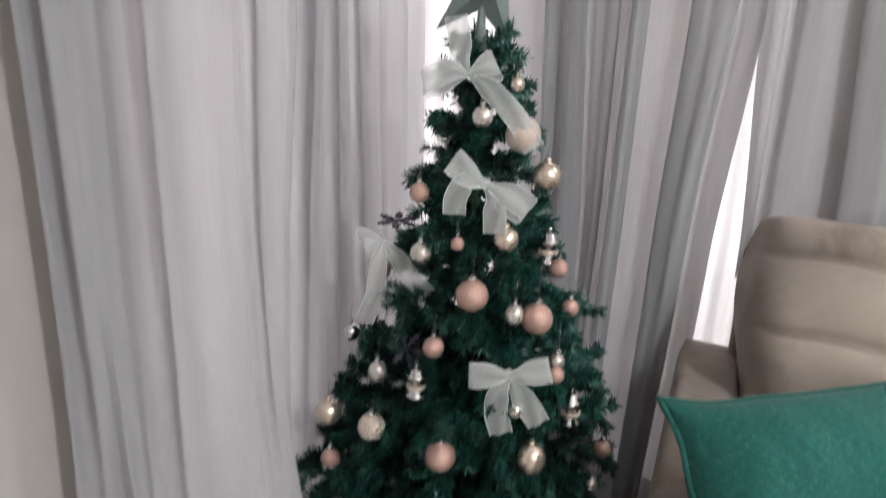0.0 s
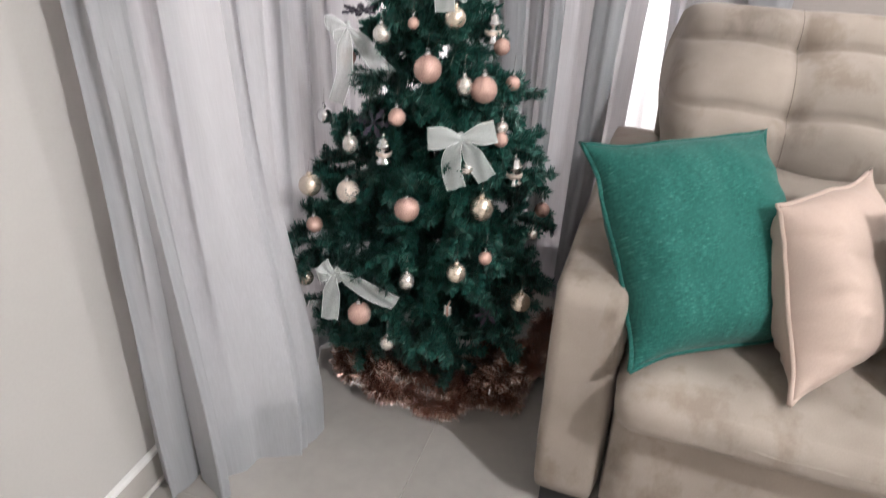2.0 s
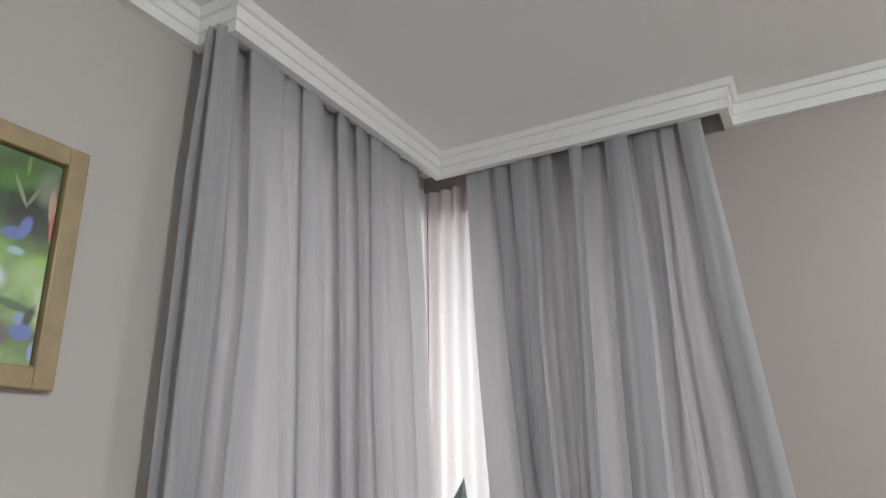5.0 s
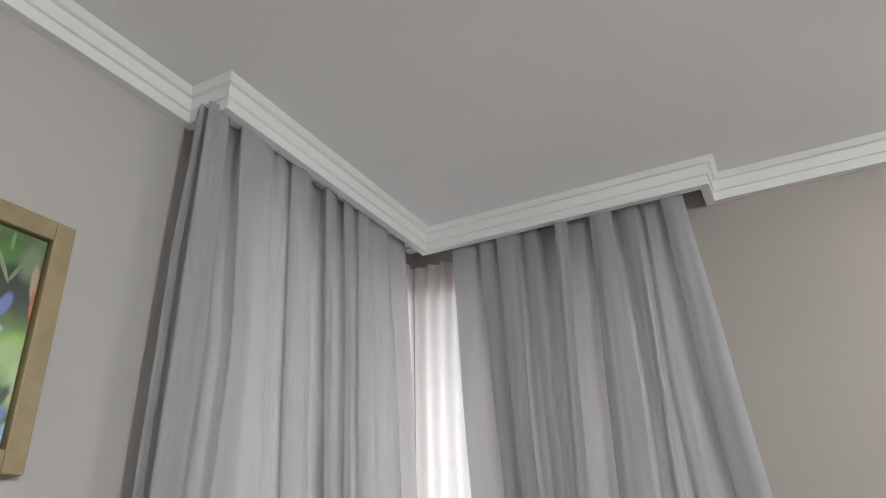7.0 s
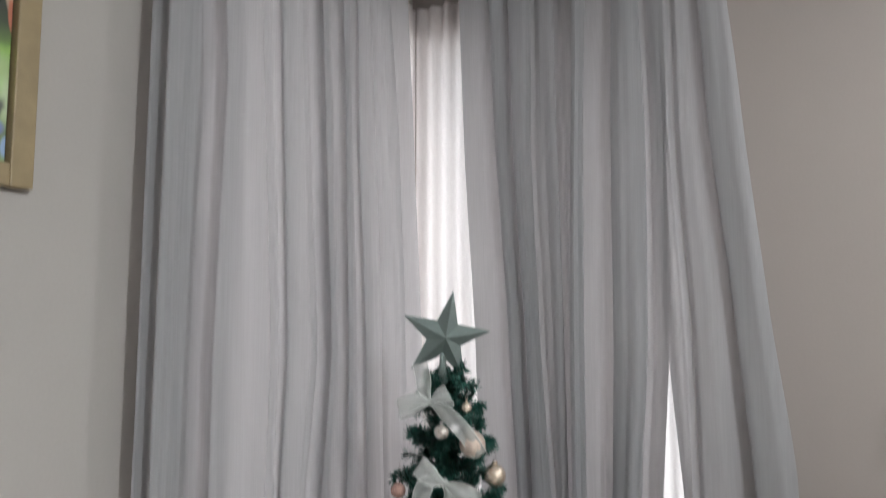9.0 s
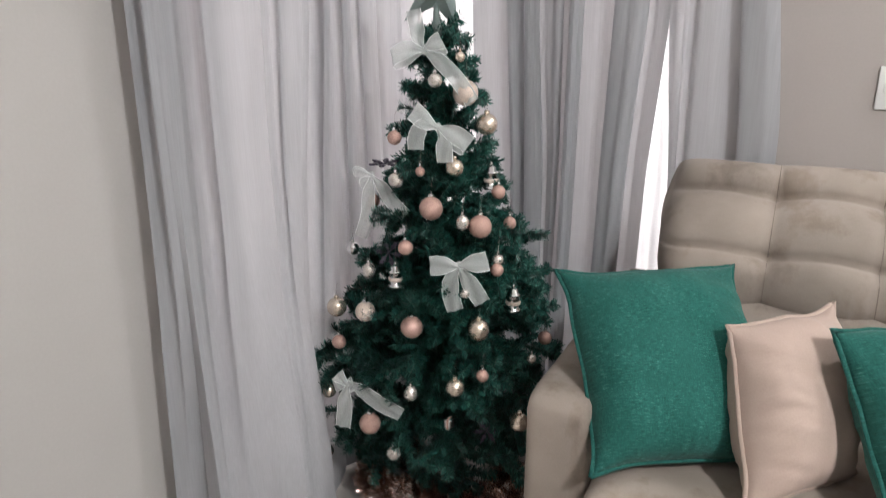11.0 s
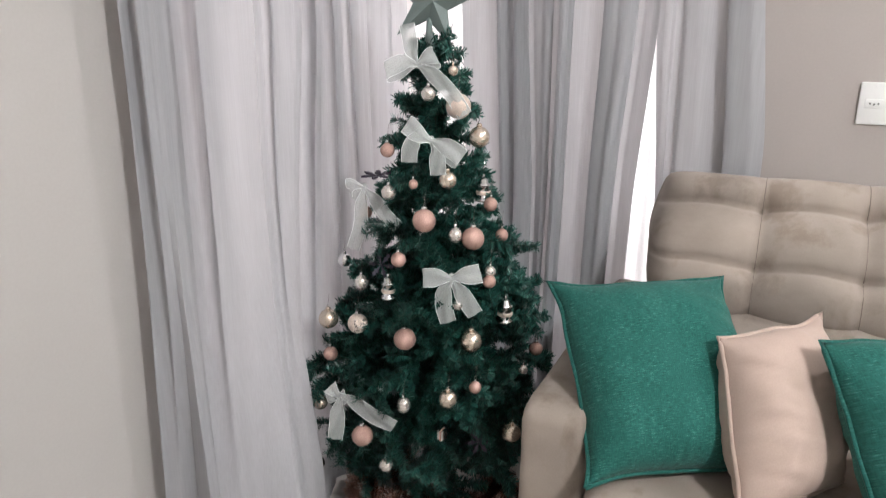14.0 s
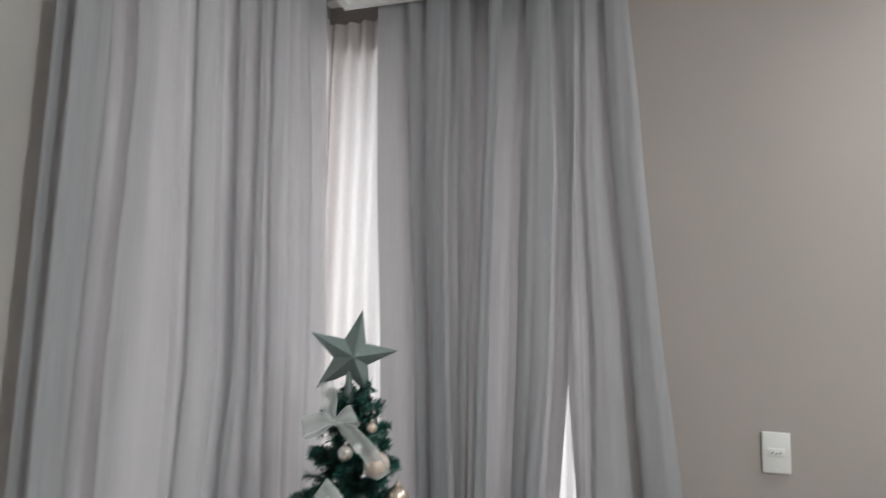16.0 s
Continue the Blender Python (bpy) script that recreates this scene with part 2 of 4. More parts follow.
def art(name):
    """Printed picture: out-of-focus foliage with blue petals, a rust-red stalk and pale buds, as soft spots of (y, z, half width, half height, lean, softness, colour)."""
    m, nt, b, _ = nodes_of(name)
    v = coords(nt)
    up = nt.nodes.new("ShaderNodeSeparateXYZ")
    nt.links.new(v, up.inputs[0])
    fall = nt.nodes.new("ShaderNodeMapRange")
    fall.inputs["From Min"].default_value, fall.inputs["From Max"].default_value = 1.77, 2.19
    nt.links.new(up.outputs["Z"], fall.inputs["Value"])
    c = ramp(nt, fall.outputs[0], [(0.0, (0.30, 0.42, 0.22)), (0.14, (0.16, 0.22, 0.09)), (0.34, (0.30, 0.46, 0.18)), (0.5, (0.20, 0.36, 0.06)), (0.62, (0.05, 0.08, 0.03)), (0.84, (0.04, 0.07, 0.04)), (1.0, (0.13, 0.20, 0.09))])
    w = nt.nodes.new("ShaderNodeTexNoise")
    w.inputs["Scale"].default_value, w.inputs["Detail"].default_value, w.inputs["Distortion"].default_value = 9.0, 2.0, 1.0
    nt.links.new(v, w.inputs["Vector"])
    c = mixc(nt, 0.75, c, ramp(nt, w.outputs["Fac"], [(0.32, (0.35, 0.35, 0.35)), (0.5, (0.9, 0.95, 0.85)), (0.68, (1.5, 1.55, 1.4))]), "MULTIPLY")
    for y, z, ry, rz, lean, soft, colour in (
            (-1.56, 2.13, 0.06, 0.03, 20, 0.6, (0.10, 0.22, 0.05)), (-1.500, 2.13, 0.028, 0.045, -10, 0.6, (0.22, 0.27, 0.18)), (-1.535, 2.06, 0.05, 0.03, 0, 0.6, (0.025, 0.03, 0.02)),
            (-1.487, 2.09, 0.009, 0.042, 4, 0.35, (0.50, 0.36, 0.26)), (-1.481, 2.045, 0.007, 0.034, 4, 0.35, (0.55, 0.18, 0.10)),
            (-1.552, 2.105, 0.0045, 0.036, 28, 0.3, (0.28, 0.33, 0.20)), (-1.527, 2.10, 0.004, 0.026, -25, 0.3, (0.22, 0.28, 0.16)), (-1.545, 2.16, 0.004, 0.022, 0, 0.35, (0.20, 0.36, 0.10)),
            (-1.552, 2.020, 0.024, 0.014, 10, 0.4, (0.12, 0.18, 0.48)), (-1.532, 2.036, 0.012, 0.026, -16, 0.4, (0.14, 0.19, 0.50)), (-1.542, 1.987, 0.018, 0.009, 0, 0.5, (0.34, 0.58, 0.60)),
            (-1.575, 1.93, 0.026, 0.024, 0, 0.7, (0.72, 0.80, 0.84)), (-1.500, 1.945, 0.05, 0.03, 0, 0.7, (0.36, 0.52, 0.20)), (-1.478, 1.89, 0.018, 0.05, 0, 0.7, (0.52, 0.64, 0.38)),
            (-1.530, 1.885, 0.05, 0.010, -12, 0.5, (0.06, 0.13, 0.05)), (-1.500, 1.862, 0.010, 0.034, -22, 0.5, (0.05, 0.06, 0.04)), (-1.55, 1.83, 0.03, 0.03, 0, 0.7, (0.16, 0.14, 0.14)),
            (-1.506, 1.838, 0.024, 0.018, 0, 0.4, (0.17, 0.23, 0.55)), (-1.515, 1.862, 0.010, 0.014, 0, 0.5, (0.28, 0.34, 0.66)), (-1.480, 1.806, 0.010, 0.022, -6, 0.4, (0.32, 0.48, 0.74)),
            (-1.85, 2.02, 0.05, 0.04, 0, 0.5, (0.14, 0.20, 0.62)), (-1.72, 1.88, 0.06, 0.04, 10, 0.6, (0.42, 0.58, 0.28)), (-1.92, 1.86, 0.04, 0.05, 0, 0.6, (0.05, 0.10, 0.04))):
        mp, ln, mr = nt.nodes.new("ShaderNodeMapping"), nt.nodes.new("ShaderNodeVectorMath"), nt.nodes.new("ShaderNodeMapRange")
        mp.vector_type = "TEXTURE"
        mp.inputs["Location"].default_value, mp.inputs["Rotation"].default_value, mp.inputs["Scale"].default_value = (0.012, y, z), (radians(lean), 0, 0), (1, ry, rz)
        ln.operation = "LENGTH"
        for key, val in (("From Min", 1 - soft), ("From Max", 1 + soft * 0.4), ("To Min", 0.95), ("To Max", 0.0)):
            mr.inputs[key].default_value = val
        mr.interpolation_type = "SMOOTHSTEP"
        nt.links.new(v, mp.inputs[0])
        nt.links.new(mp.outputs[0], ln.inputs[0])
        nt.links.new(ln.outputs["Value"], mr.inputs["Value"])
        c = mixc(nt, mr.outputs[0], c, colour)
    nt.links.new(c, b.inputs["Base Color"])
    b.inputs["Roughness"].default_value = 0.3
    return m


M_ART = art("printed_foliage")

# ---- mesh helpers ----


def mesh_of(name, bm, material, smooth=True):
    me = bpy.data.meshes.new(name)
    bm.normal_update()
    bm.to_mesh(me)
    bm.free()
    me.materials.append(material)
    if smooth:
        me.polygons.foreach_set("use_smooth", [True] * len(me.polygons))
    return me


def part(name, bm, material, parent=None, label="", smooth=True):
    ob = new(name, mesh_of(name, bm, material, smooth) if isinstance(bm, bmesh.types.BMesh) else bm)
    if parent:
        ob.parent = parent
    return tagged(ob, label)


def thing(name, label, category, at=(0, 0, 0), group="", kind=""):
    ob = new(name)
    ob.location = at
    ob.empty_display_size = 0.1
    return tagged(ob, label, category, group, kind)


def box(x0, x1, y0, y1, z0, z1, bevel=0.0, seg=2):
    bm = bmesh.new()
    bmesh.ops.create_cube(bm, size=1)
    for v in bm.verts:
        v.co = Vector(((x0 + x1) / 2 + v.co.x * (x1 - x0), (y0 + y1) / 2 + v.co.y * (y1 - y0), (z0 + z1) / 2 + v.co.z * (z1 - z0)))
    if bevel:
        bmesh.ops.bevel(bm, geom=bm.edges[:], offset=bevel, segments=seg, affect="EDGES", profile=0.5)
    return bm


def sheet(rows):
    """A surface through rows of points."""
    bm = bmesh.new()
    vs = [[bm.verts.new(p) for p in r] for r in rows]
    for a, b in zip(vs, vs[1:]):
        for i in range(len(a) - 1):
            bm.faces.new((a[i], a[i + 1], b[i + 1], b[i]))
    return bm


def lathe(profile, n=20, at=(0, 0, 0)):
    """Turned shape from (radius, height) points."""
    bm = bmesh.new()
    rings = []
    for r, z in profile:
        if r < 1e-6:
            rings.append([bm.verts.new((at[0], at[1], at[2] + z))])
        else:
            rings.append([bm.verts.new((at[0] + r * math.cos(k * math.tau / n), at[1] + r * math.sin(k * math.tau / n), at[2] + z)) for k in range(n)])
    for a, b in zip(rings, rings[1:]):
        for k in range(n):
            p, q = [a[k % len(a)], a[(k + 1) % n % len(a)]], [b[(k + 1) % n % len(b)], b[k % len(b)]]
            f = list(dict.fromkeys(p + q))
            if len(f) > 2:
                bm.faces.new(f)
    return bm


def tube(points, radius, n=6, taper=1.0):
    bm = bmesh.new()
    rings = []
    pts = [Vector(p) for p in points]
    for i, p in enumerate(pts):
        d = (pts[min(i + 1, len(pts) - 1)] - pts[max(i - 1, 0)]).normalized()
        s = d.orthogonal().normalized()
        t = d.cross(s)
        r = radius * (1 + (taper - 1) * i / max(1, len(pts) - 1))
        rings.append([bm.verts.new(p + r * (s * math.cos(k * math.tau / n) + t * math.sin(k * math.tau / n))) for k in range(n)])
    for a, b in zip(rings, rings[1:]):
        for k in range(n):
            bm.faces.new((a[k], a[(k + 1) % n], b[(k + 1) % n], b[k]))
    bm.faces.new(rings[0][::-1]), bm.faces.new(rings[-1])
    return bm


def wall_with_hole(name, label, material, along, span, hole, depth, top=2.722):
    """A wall built of the solid parts round one opening. along 'x' or 'y'."""
    w = thing(name, label, "wall", kind="structure")
    (a0, a1), (h0, h1, z0, z1) = span, hole
    for p0, p1, q0, q1 in ((a0, h0, 0, top), (h1, a1, 0, top), (h0, h1, z1, top)) + (((h0, h1, 0, z0),) if z0 > 0 else ()):
        b = box(p0, p1, *depth, q0, q1) if along == "x" else box(*depth, p0, p1, q0, q1)
        part("wall_section", b, material, w, smooth=False)
    return w


# ---- the room ----
CEIL = 2.722
EAST, SOUTH = 3.9, -4.2
wall_with_hole("wall_west", "warm light grey painted wall with the picture", M_WALL, "y", (SOUTH, 0.18), (-1.075, -0.045, 0.0, 2.50), (-0.18, 0.0))
wall_with_hole("wall_north", "beige painted wall behind the sofa", M_WALL_N, "x", (0.0, EAST), (0.045, 1.045, 0.0, 2.50), (0.0, 0.18))
tagged(part("wall_east", box(EAST, EAST + 0.15, SOUTH, 0.18, 0, CEIL), M_WALL, smooth=False), "plain warm grey painted wall closing the room", "wall", kind="structure")
tagged(part("wall_south", box(-0.18, EAST + 0.15, SOUTH - 0.15, SOUTH, 0, CEIL), M_WALL, smooth=False), "plain warm grey painted wall closing the room", "wall", kind="structure")
tagged(part("ceiling", box(-0.18, EAST + 0.15, SOUTH - 0.15, 0.18, CEIL, CEIL + 0.12), M_CEIL, smooth=False), "smooth white painted plaster ceiling", "ceiling", kind="structure")
tagged(part("ground", box(-30, 30, -30, 30, -0.30, -0.13), surface("pale_paving", (0.42, 0.41, 0.39), 0.8), smooth=False), "pale paving outside the windows", "ground", kind="structure")


def cornice():
    profile = [(-0.0285, 2.635), (0.0, 2.635), (0.001, 2.664), (-0.001, 2.666), (0.006, 2.668), (0.009, 2.700), (0.007, 2.702), (0.018, 2.704), (0.030, 2.721), (-0.0285, 2.721)]

    def path(d):
        return [(0.027 + d, SOUTH), (0.027 + d, -1.20 - d), (0.16 + d, -1.20 - d), (0.16 + d, -0.16 - d), (1.18 + d, -0.16 - d), (1.18 + d, -0.027 - d), (EAST, -0.027 - d)]

    rows = [[(x, y, z) for x, y in path(d)] for d, z in profile + profile[:1]]
    return sheet(rows)


tagged(part("trim", cornice(), M_PLASTER, smooth=False), "white stepped plaster cornice with a curtain box round the corner", "cornice", kind="structure")
base = thing("baseboard", "grey tile baseboard with a white strip on top", "baseboard", kind="structure")
part("tile_band", box(0.0, 0.012, SOUTH, -1.18, 0.0, 0.088, 0.002, 1), M_BASE, base, smooth=False)
part("white_strip", box(0.0, 0.015, SOUTH, -1.18, 0.088, 0.102, 0.002, 1), M_STRIP, base, "white strip along the top", smooth=False)
part("caulk_line", box(0.0, 0.0185, SOUTH, -1.18, 0.0, 0.014, 0.004, 1), M_CAULK, base, "pale sealing line at the floor", smooth=False)
part("tile_band", box(1.08, EAST, -0.012, 0.0, 0.0, 0.088, 0.002, 1), M_BASE, base, smooth=False)
part("white_strip", box(1.08, EAST, -0.015, 0.0, 0.088, 0.102, 0.002, 1), M_STRIP, base, "white strip along the top", smooth=False)


def window(name, label, m, width, height=2.50):
    """Two sashes in a frame, in local x (width), y (depth), z."""
    w = thing(name, label, "window", kind="structure")
    w.matrix_world = m
    t = 0.045
    for i in range(2):
        a, b = i * width / 2, (i + 1) * width / 2
        y = 0.0 + 0.05 * i
        fr = part("window_frame", box(a, a + t, y, y + 0.04, 0.0, height, 0.003, 1), M_ALU, w, smooth=False)
        part("window_frame", box(b - t, b, y, y + 0.04, 0.0, height, 0.003, 1), M_ALU, w, smooth=False)
        part("window_frame", box(a + t, b - t, y, y + 0.04, 0.0, 0.06, 0.003, 1), M_ALU, w, smooth=False)
        part("window_frame", box(a + t, b - t, y, y + 0.04, height - t, height, 0.003, 1), M_ALU, w, smooth=False)
        g = part("pane", box(a + t, b - t, y + 0.017, y + 0.023, 0.06, height - t), M_GLASS, w, smooth=False)
        g.visible_shadow = False
    return w


window("window_1", "white aluminium sliding window behind the curtains", pose(0.045, 0.05, 0), 1.0)
window("window_2", "white aluminium sliding window behind the curtains", pose(-0.05, -1.075, 0, 0, 0, 90), 1.03)

# ---- curtains ----


def smooth01(t):
    return t * t * (3 - 2 * t)


Z_KEYS = (2.65, 2.05, 1.40, 0.90, 0.02)


def at_height(values, z):
    """A value given at Z_KEYS, taken smoothly between them."""
    for (za, zb), (va, vb) in zip(zip(Z_KEYS, Z_KEYS[1:]), zip(values, values[1:])):
        if z >= zb:
            t = (za - min(z, za)) / (za - zb)
            return va + (vb - va) * (0.75 * t + 0.25 * smooth01(t))
    return values[-1]


def fold_section(folds, z, seed, ease=0.0):
    """The cloth's line at one height, as (along, out). A fold is (along at Z_KEYS, out above, out below, depth, tuck, kind): 'L' and 'R' are
    knife folds whose left or right face lies in front, 'V' is a soft valley, 'E' a free edge. ease: how far the folds open out below."""
    low = smooth01(max(0.0, min(1.0, (1.25 - z) / 1.2)))
    groups = []
    for k, (along, up, down, depth, tuck, kind) in enumerate(folds):
        free = min(1.0, max(0.0, (2.62 - z) * 2.5))
        s = at_height(along, z) + 0.004 * free * noise.noise((seed, k * 3.7, z * 1.6))
        o = up + (down - up) * low ** 1.8 + 0.006 * free * noise.noise((seed + 7, k * 2.9, z * 1.2))
        d = depth * (0.55 + 0.45 * min(1.0, (2.72 - z) * 2.2)) * (1 + 0.25 * noise.noise((seed + 3, k * 1.3, z)))
        d = min(1.6 * d, o - 0.062) * (1 - 0.5 * ease * low)
        t = tuck * (1 + 0.2 * noise.noise((seed + 5, k * 4.1, z * 0.7))) 
        if kind == "E":
            groups.append([(s, o)])
        elif kind == "V":
            groups.append([(s - 0.014, o - 0.25 * d), (s, o - d), (s + 0.014, o - 0.25 * d)])
        else:
            side = [(s - 0.014, o), (s - 0.003, o - 0.003), (s, o - 0.008), (s - 0.005, o - 0.013), (s - t, o - 0.55 * d), (s - t - 0.002, o - 0.8 * d), (s - t + 0.006, o - 0.97 * d), (s + 0.004, o - d)]
            loose = [(s - 0.05, o), (s - 0.03, o - 0.02 * d), (s - 0.012, o - 0.1 * d), (s - 0.004, o - 0.2 * d), (s + 0.006, o - 0.45 * d), (s + 0.014, o - 0.7 * d), (s + 0.024, o - 0.9 * d), (s + 0.036, o - d)]
            side = [tuple(Vector(p).lerp(q, ease * low)) for p, q in zip(side, loose)]
            groups.append(side if kind == "L" else [(2 * s - u, w) for u, w in side[::-1]])
    pts = list(groups[0])
    for k, g in enumerate(groups[1:]):
        (s0, o0), (s1, o1) = pts[-1], g[0]
        for u in (0.2, 0.4, 0.6, 0.8):
            wide = s1 - s0
            swell = min(0.05, abs(wide)) * 0.16 * math.sin(math.pi * u)
            ripple = (0.22 * noise.noise((seed + 50, k * 5 + u * 1.6, z * 0.7 - u)) + 0.12 * noise.noise((seed + 61, k * 7 + u * 3, z * 0.5))) * min(0.08, abs(wide)) * math.sin(math.pi * u) * min(1, (2.75 - z) * 2)
            e = u ** 1.35 if o1 > o0 else 1 - (1 - u) ** 1.35
            pts.append((s0 + wide * u, o0 + (o1 - o0) * e + swell + ripple))
        pts += g
    out = []
    for i in range(len(pts) - 1):
        p0, p1, p2, p3 = (Vector(pts[max(0, min(len(pts) - 1, i + q))]) for q in (-1, 0, 1, 2))
        for t in (0.0, 1 / 3, 2 / 3):
            out.append(p1 + (p2 - p0) * (0.4 * (t - 2 * t * t + t ** 3)) + (p3 - p1) * (0.4 * (t ** 3 - t * t)) + (p2 - p1) * (3 * t * t - 2 * t ** 3))
    out.append(Vector(pts[-1]))
    return out


def drape(folds, to_world, low, material, label, seed, z_top=2.655, hem=0.16, rows=46, ease=0.0):
    """Cloth hung in folds, with a doubled hem. low: the height of the hem from the first fold to the last."""
    def row_at(f, proud=0.0, lift=0.0):
        z_mid = z_top + (min(low) - z_top) * f
        line = fold_section(folds, z_mid, seed, ease)
        row = []
        for i, (s, o) in enumerate(line):
            bottom = low[0] + (low[1] - low[0]) * i / (len(line) - 1)
            z = z_top + (bottom + lift - z_top) * f + (0.006 * noise.noise((seed, s * 40, 3)) if f == 0 else 0) + (0.004 * noise.noise((seed, s * 14, 9)) if f == 1 else 0)
            x, y = to_world(s, o + proud)
            row.append((x, y, z))
        return row

    ob = part("curtain", sheet([row_at(j / rows) for j in range(rows + 1)]), material)
    tall = z_top - min(low)
    part("hem", sheet([row_at(1 - hem * k / 5 / tall, 0.0022) for k in range(5, -1, -1)]), material, ob, "doubled hem band")
    return tagged(ob, label, "curtain", "drapes")


# west drape, from the end by the picture wall to the corner
WEST = [((-1.200, -1.206, -1.214, -1.216, -1.228), 0.052, 0.004, 0, 0, "E"),
        ((-1.222, -1.230, -1.238, -1.240, -1.246), 0.128, 0.088, 0.034, 0.030, "R"),
        ((-1.180, -1.165, -1.190, -1.200, -1.240), 0.136, 0.192, 0.001, 0, "V"),
        ((-1.118, -1.076, -1.096, -1.102, -1.160), 0.140, 0.190, 0.050, 0.034, "R"),
        ((-0.968, -0.930, -0.885, -0.900, -1.050), 0.130, 0.290, 0.018, 0, "V"),
        ((-0.900, -0.876, -0.840, -0.866, -1.010), 0.130, 0.295, 0.022, 0.014, "R"),
        ((-0.812, -0.772, -0.722, -0.775, -0.930), 0.130, 0.225, 0.050, 0.020, "L"),
        ((-0.735, -0.697, -0.660, -0.705, -0.850), 0.130, 0.175, 0.040, 0.024, "R"),
        ((-0.636, -0.594, -0.575, -0.580, -0.640), 0.128, 0.150, 0.030, 0.024, "R"),
        ((-0.553, -0.526, -0.490, -0.470, -0.480), 0.126, 0.140, 0.022, 0.014, "R"),
        ((-0.470, -0.420, -0.380, -0.360, -0.360), 0.124, 0.140, 0.016, 0, "V"),
        ((-0.372, -0.294, -0.250, -0.230, -0.220), 0.124, 0.130, 0.030, 0.022, "L"),
        ((-0.232, -0.176, -0.120, -0.110, -0.110), 0.110, 0.110, 0, 0, "E")]
drape(WEST, lambda s, o: (o, s), (0.008, 0.012), M_DRAPE, "grey woven drape hanging in folds to the floor", 3, ease=1.0)
NORTH = [((0.248, 0.270, 0.305, 0.325, 0.340), 0.112, 0.120, 0, 0, "E"),
         ((0.360, 0.385, 0.425, 0.450, 0.460), 0.122, 0.130, 0.034, 0.030, "R"),
         ((0.432, 0.447, 0.487, 0.502, 0.510), 0.128, 0.140, 0.036, 0.022, "R"),
         ((0.514, 0.506, 0.530, 0.562, 0.570), 0.120, 0.130, 0.024, 0.020, "L"),
         ((0.584, 0.594, 0.606, 0.612, 0.590), 0.112, 0.118, 0.036, 0.020, "L"),
         ((0.661, 0.646, 0.634, 0.634, 0.620), 0.146, 0.160, 0.058, 0.010, "R"),
         ((0.703, 0.682, 0.674, 0.672, 0.665), 0.132, 0.150, 0.034, 0.024, "L"),
         ((0.783, 0.767, 0.762, 0.752, 0.735), 0.130, 0.156, 0.042, 0.034, "R"),
         ((0.858, 0.872, 0.862, 0.832, 0.800), 0.132, 0.150, 0.044, 0.034, "L"),
         ((0.930, 0.932, 0.922, 0.886, 0.870), 0.108, 0.108, 0, 0, "E")]
drape(NORTH, lambda s, o: (s, -o), (0.010, 0.010), M_DRAPE, "grey woven drape hanging in folds to the floor", 11)
# the gather beside the sofa hangs clear of the floor
SIDE_FOLDS = [((0.885, 0.898, 0.914, 0.950, 0.975), 0.082, 0.082, 0, 0, "E"),
              ((0.950, 0.952, 0.980, 0.988, 0.994), 0.112, 0.106, 0.024, 0, "V"),
              ((1.022, 1.045, 1.098, 1.135, 1.150), 0.126, 0.118, 0.036, 0.034, "R"),
              ((1.092, 1.136, 1.188, 1.236, 1.250), 0.116, 0.108, 0, 0, "E")]
drape(SIDE_FOLDS, lambda s, o: (s, -o), (0.80, 0.985), M_DRAPE, "shorter grey drape gather ending above the sofa back", 27, hem=0.06)


def voile(p, q, n, z_top, z_low, seed):
    grid = []
    p, q = Vector(p), Vector(q)
    nrm = Vector(((q - p).y, -(q - p).x)).normalized()
    for j in range(13):
        z = z_top + (z_low - z_top) * j / 12
        row = []
        for i in range(n * 6 + 1):
            t = i / (n * 6)
            w = math.sin(t * n * math.tau + 0.9 * noise.noise((seed, t * 6, z * 0.7))) * (0.013 + 0.009 * noise.noise((seed + 4, t * 9, 0)))
            c = p.lerp(q, t) + nrm * w
            row.append((c.x, c.y, z))
        grid.append(row)
    return sheet(grid)


tagged(part("sheer_curtain", voile((0.035, -0.035), (1.09, -0.045), 18, 2.635, 0.015, 5), M_SHEER), "white translucent voile lit by the window", "sheer curtain", "voiles")
tagged(part("sheer_curtain", voile((0.045, -1.185), (0.035, -0.035), 18, 2.635, 0.015, 8), M_SHEER), "white translucent voile lit by the window", "sheer curtain", "voiles")
for nm, b in (("x", box(0.03, 1.15, -0.105, -0.065, 2.690, 2.705, 0.003, 1)), ("y", box(0.065, 0.105, -1.19, -0.11, 2.690, 2.705, 0.003, 1))):
    r = thing("curtain_rail", "white curtain rail fixed inside the plaster box", "curtain rail", group="rails")
    part("track", b, M_ALU, r, smooth=False)
    for k in range(3):
        s = 0.2 + 0.35 * k
        part("bracket", box(s, s + 0.03, -0.095, -0.075, 2.705, CEIL) if nm == "x" else box(0.075, 0.095, -s - 0.03, -s, 2.705, CEIL), M_ALU, r, smooth=False)

# ---- picture and socket ----
pic = thing("wall_picture", "green foliage print in a beige wooden frame", "picture")
Y1, Y0, Z0, Z1, FW = -1.434, -2.04, 1.735, 2.226, 0.042
for y0, y1, z0, z1 in ((Y1 - FW, Y1, Z0, Z1), (Y0, Y0 + FW, Z0, Z1), (Y0 + FW, Y1 - FW, Z0, Z0 + FW), (Y0 + FW, Y1 - FW, Z1 - FW, Z1)):
    part("frame_rail", box(0.001, 0.026, y0, y1, z0, z1, 0.003, 2), M_FRAME, pic, smooth=False)
part("backing", box(0.001, 0.006, Y0 + FW, Y1 - FW, Z0 + FW, Z1 - FW), M_BLACK, pic, "dark recess round the print", smooth=False)
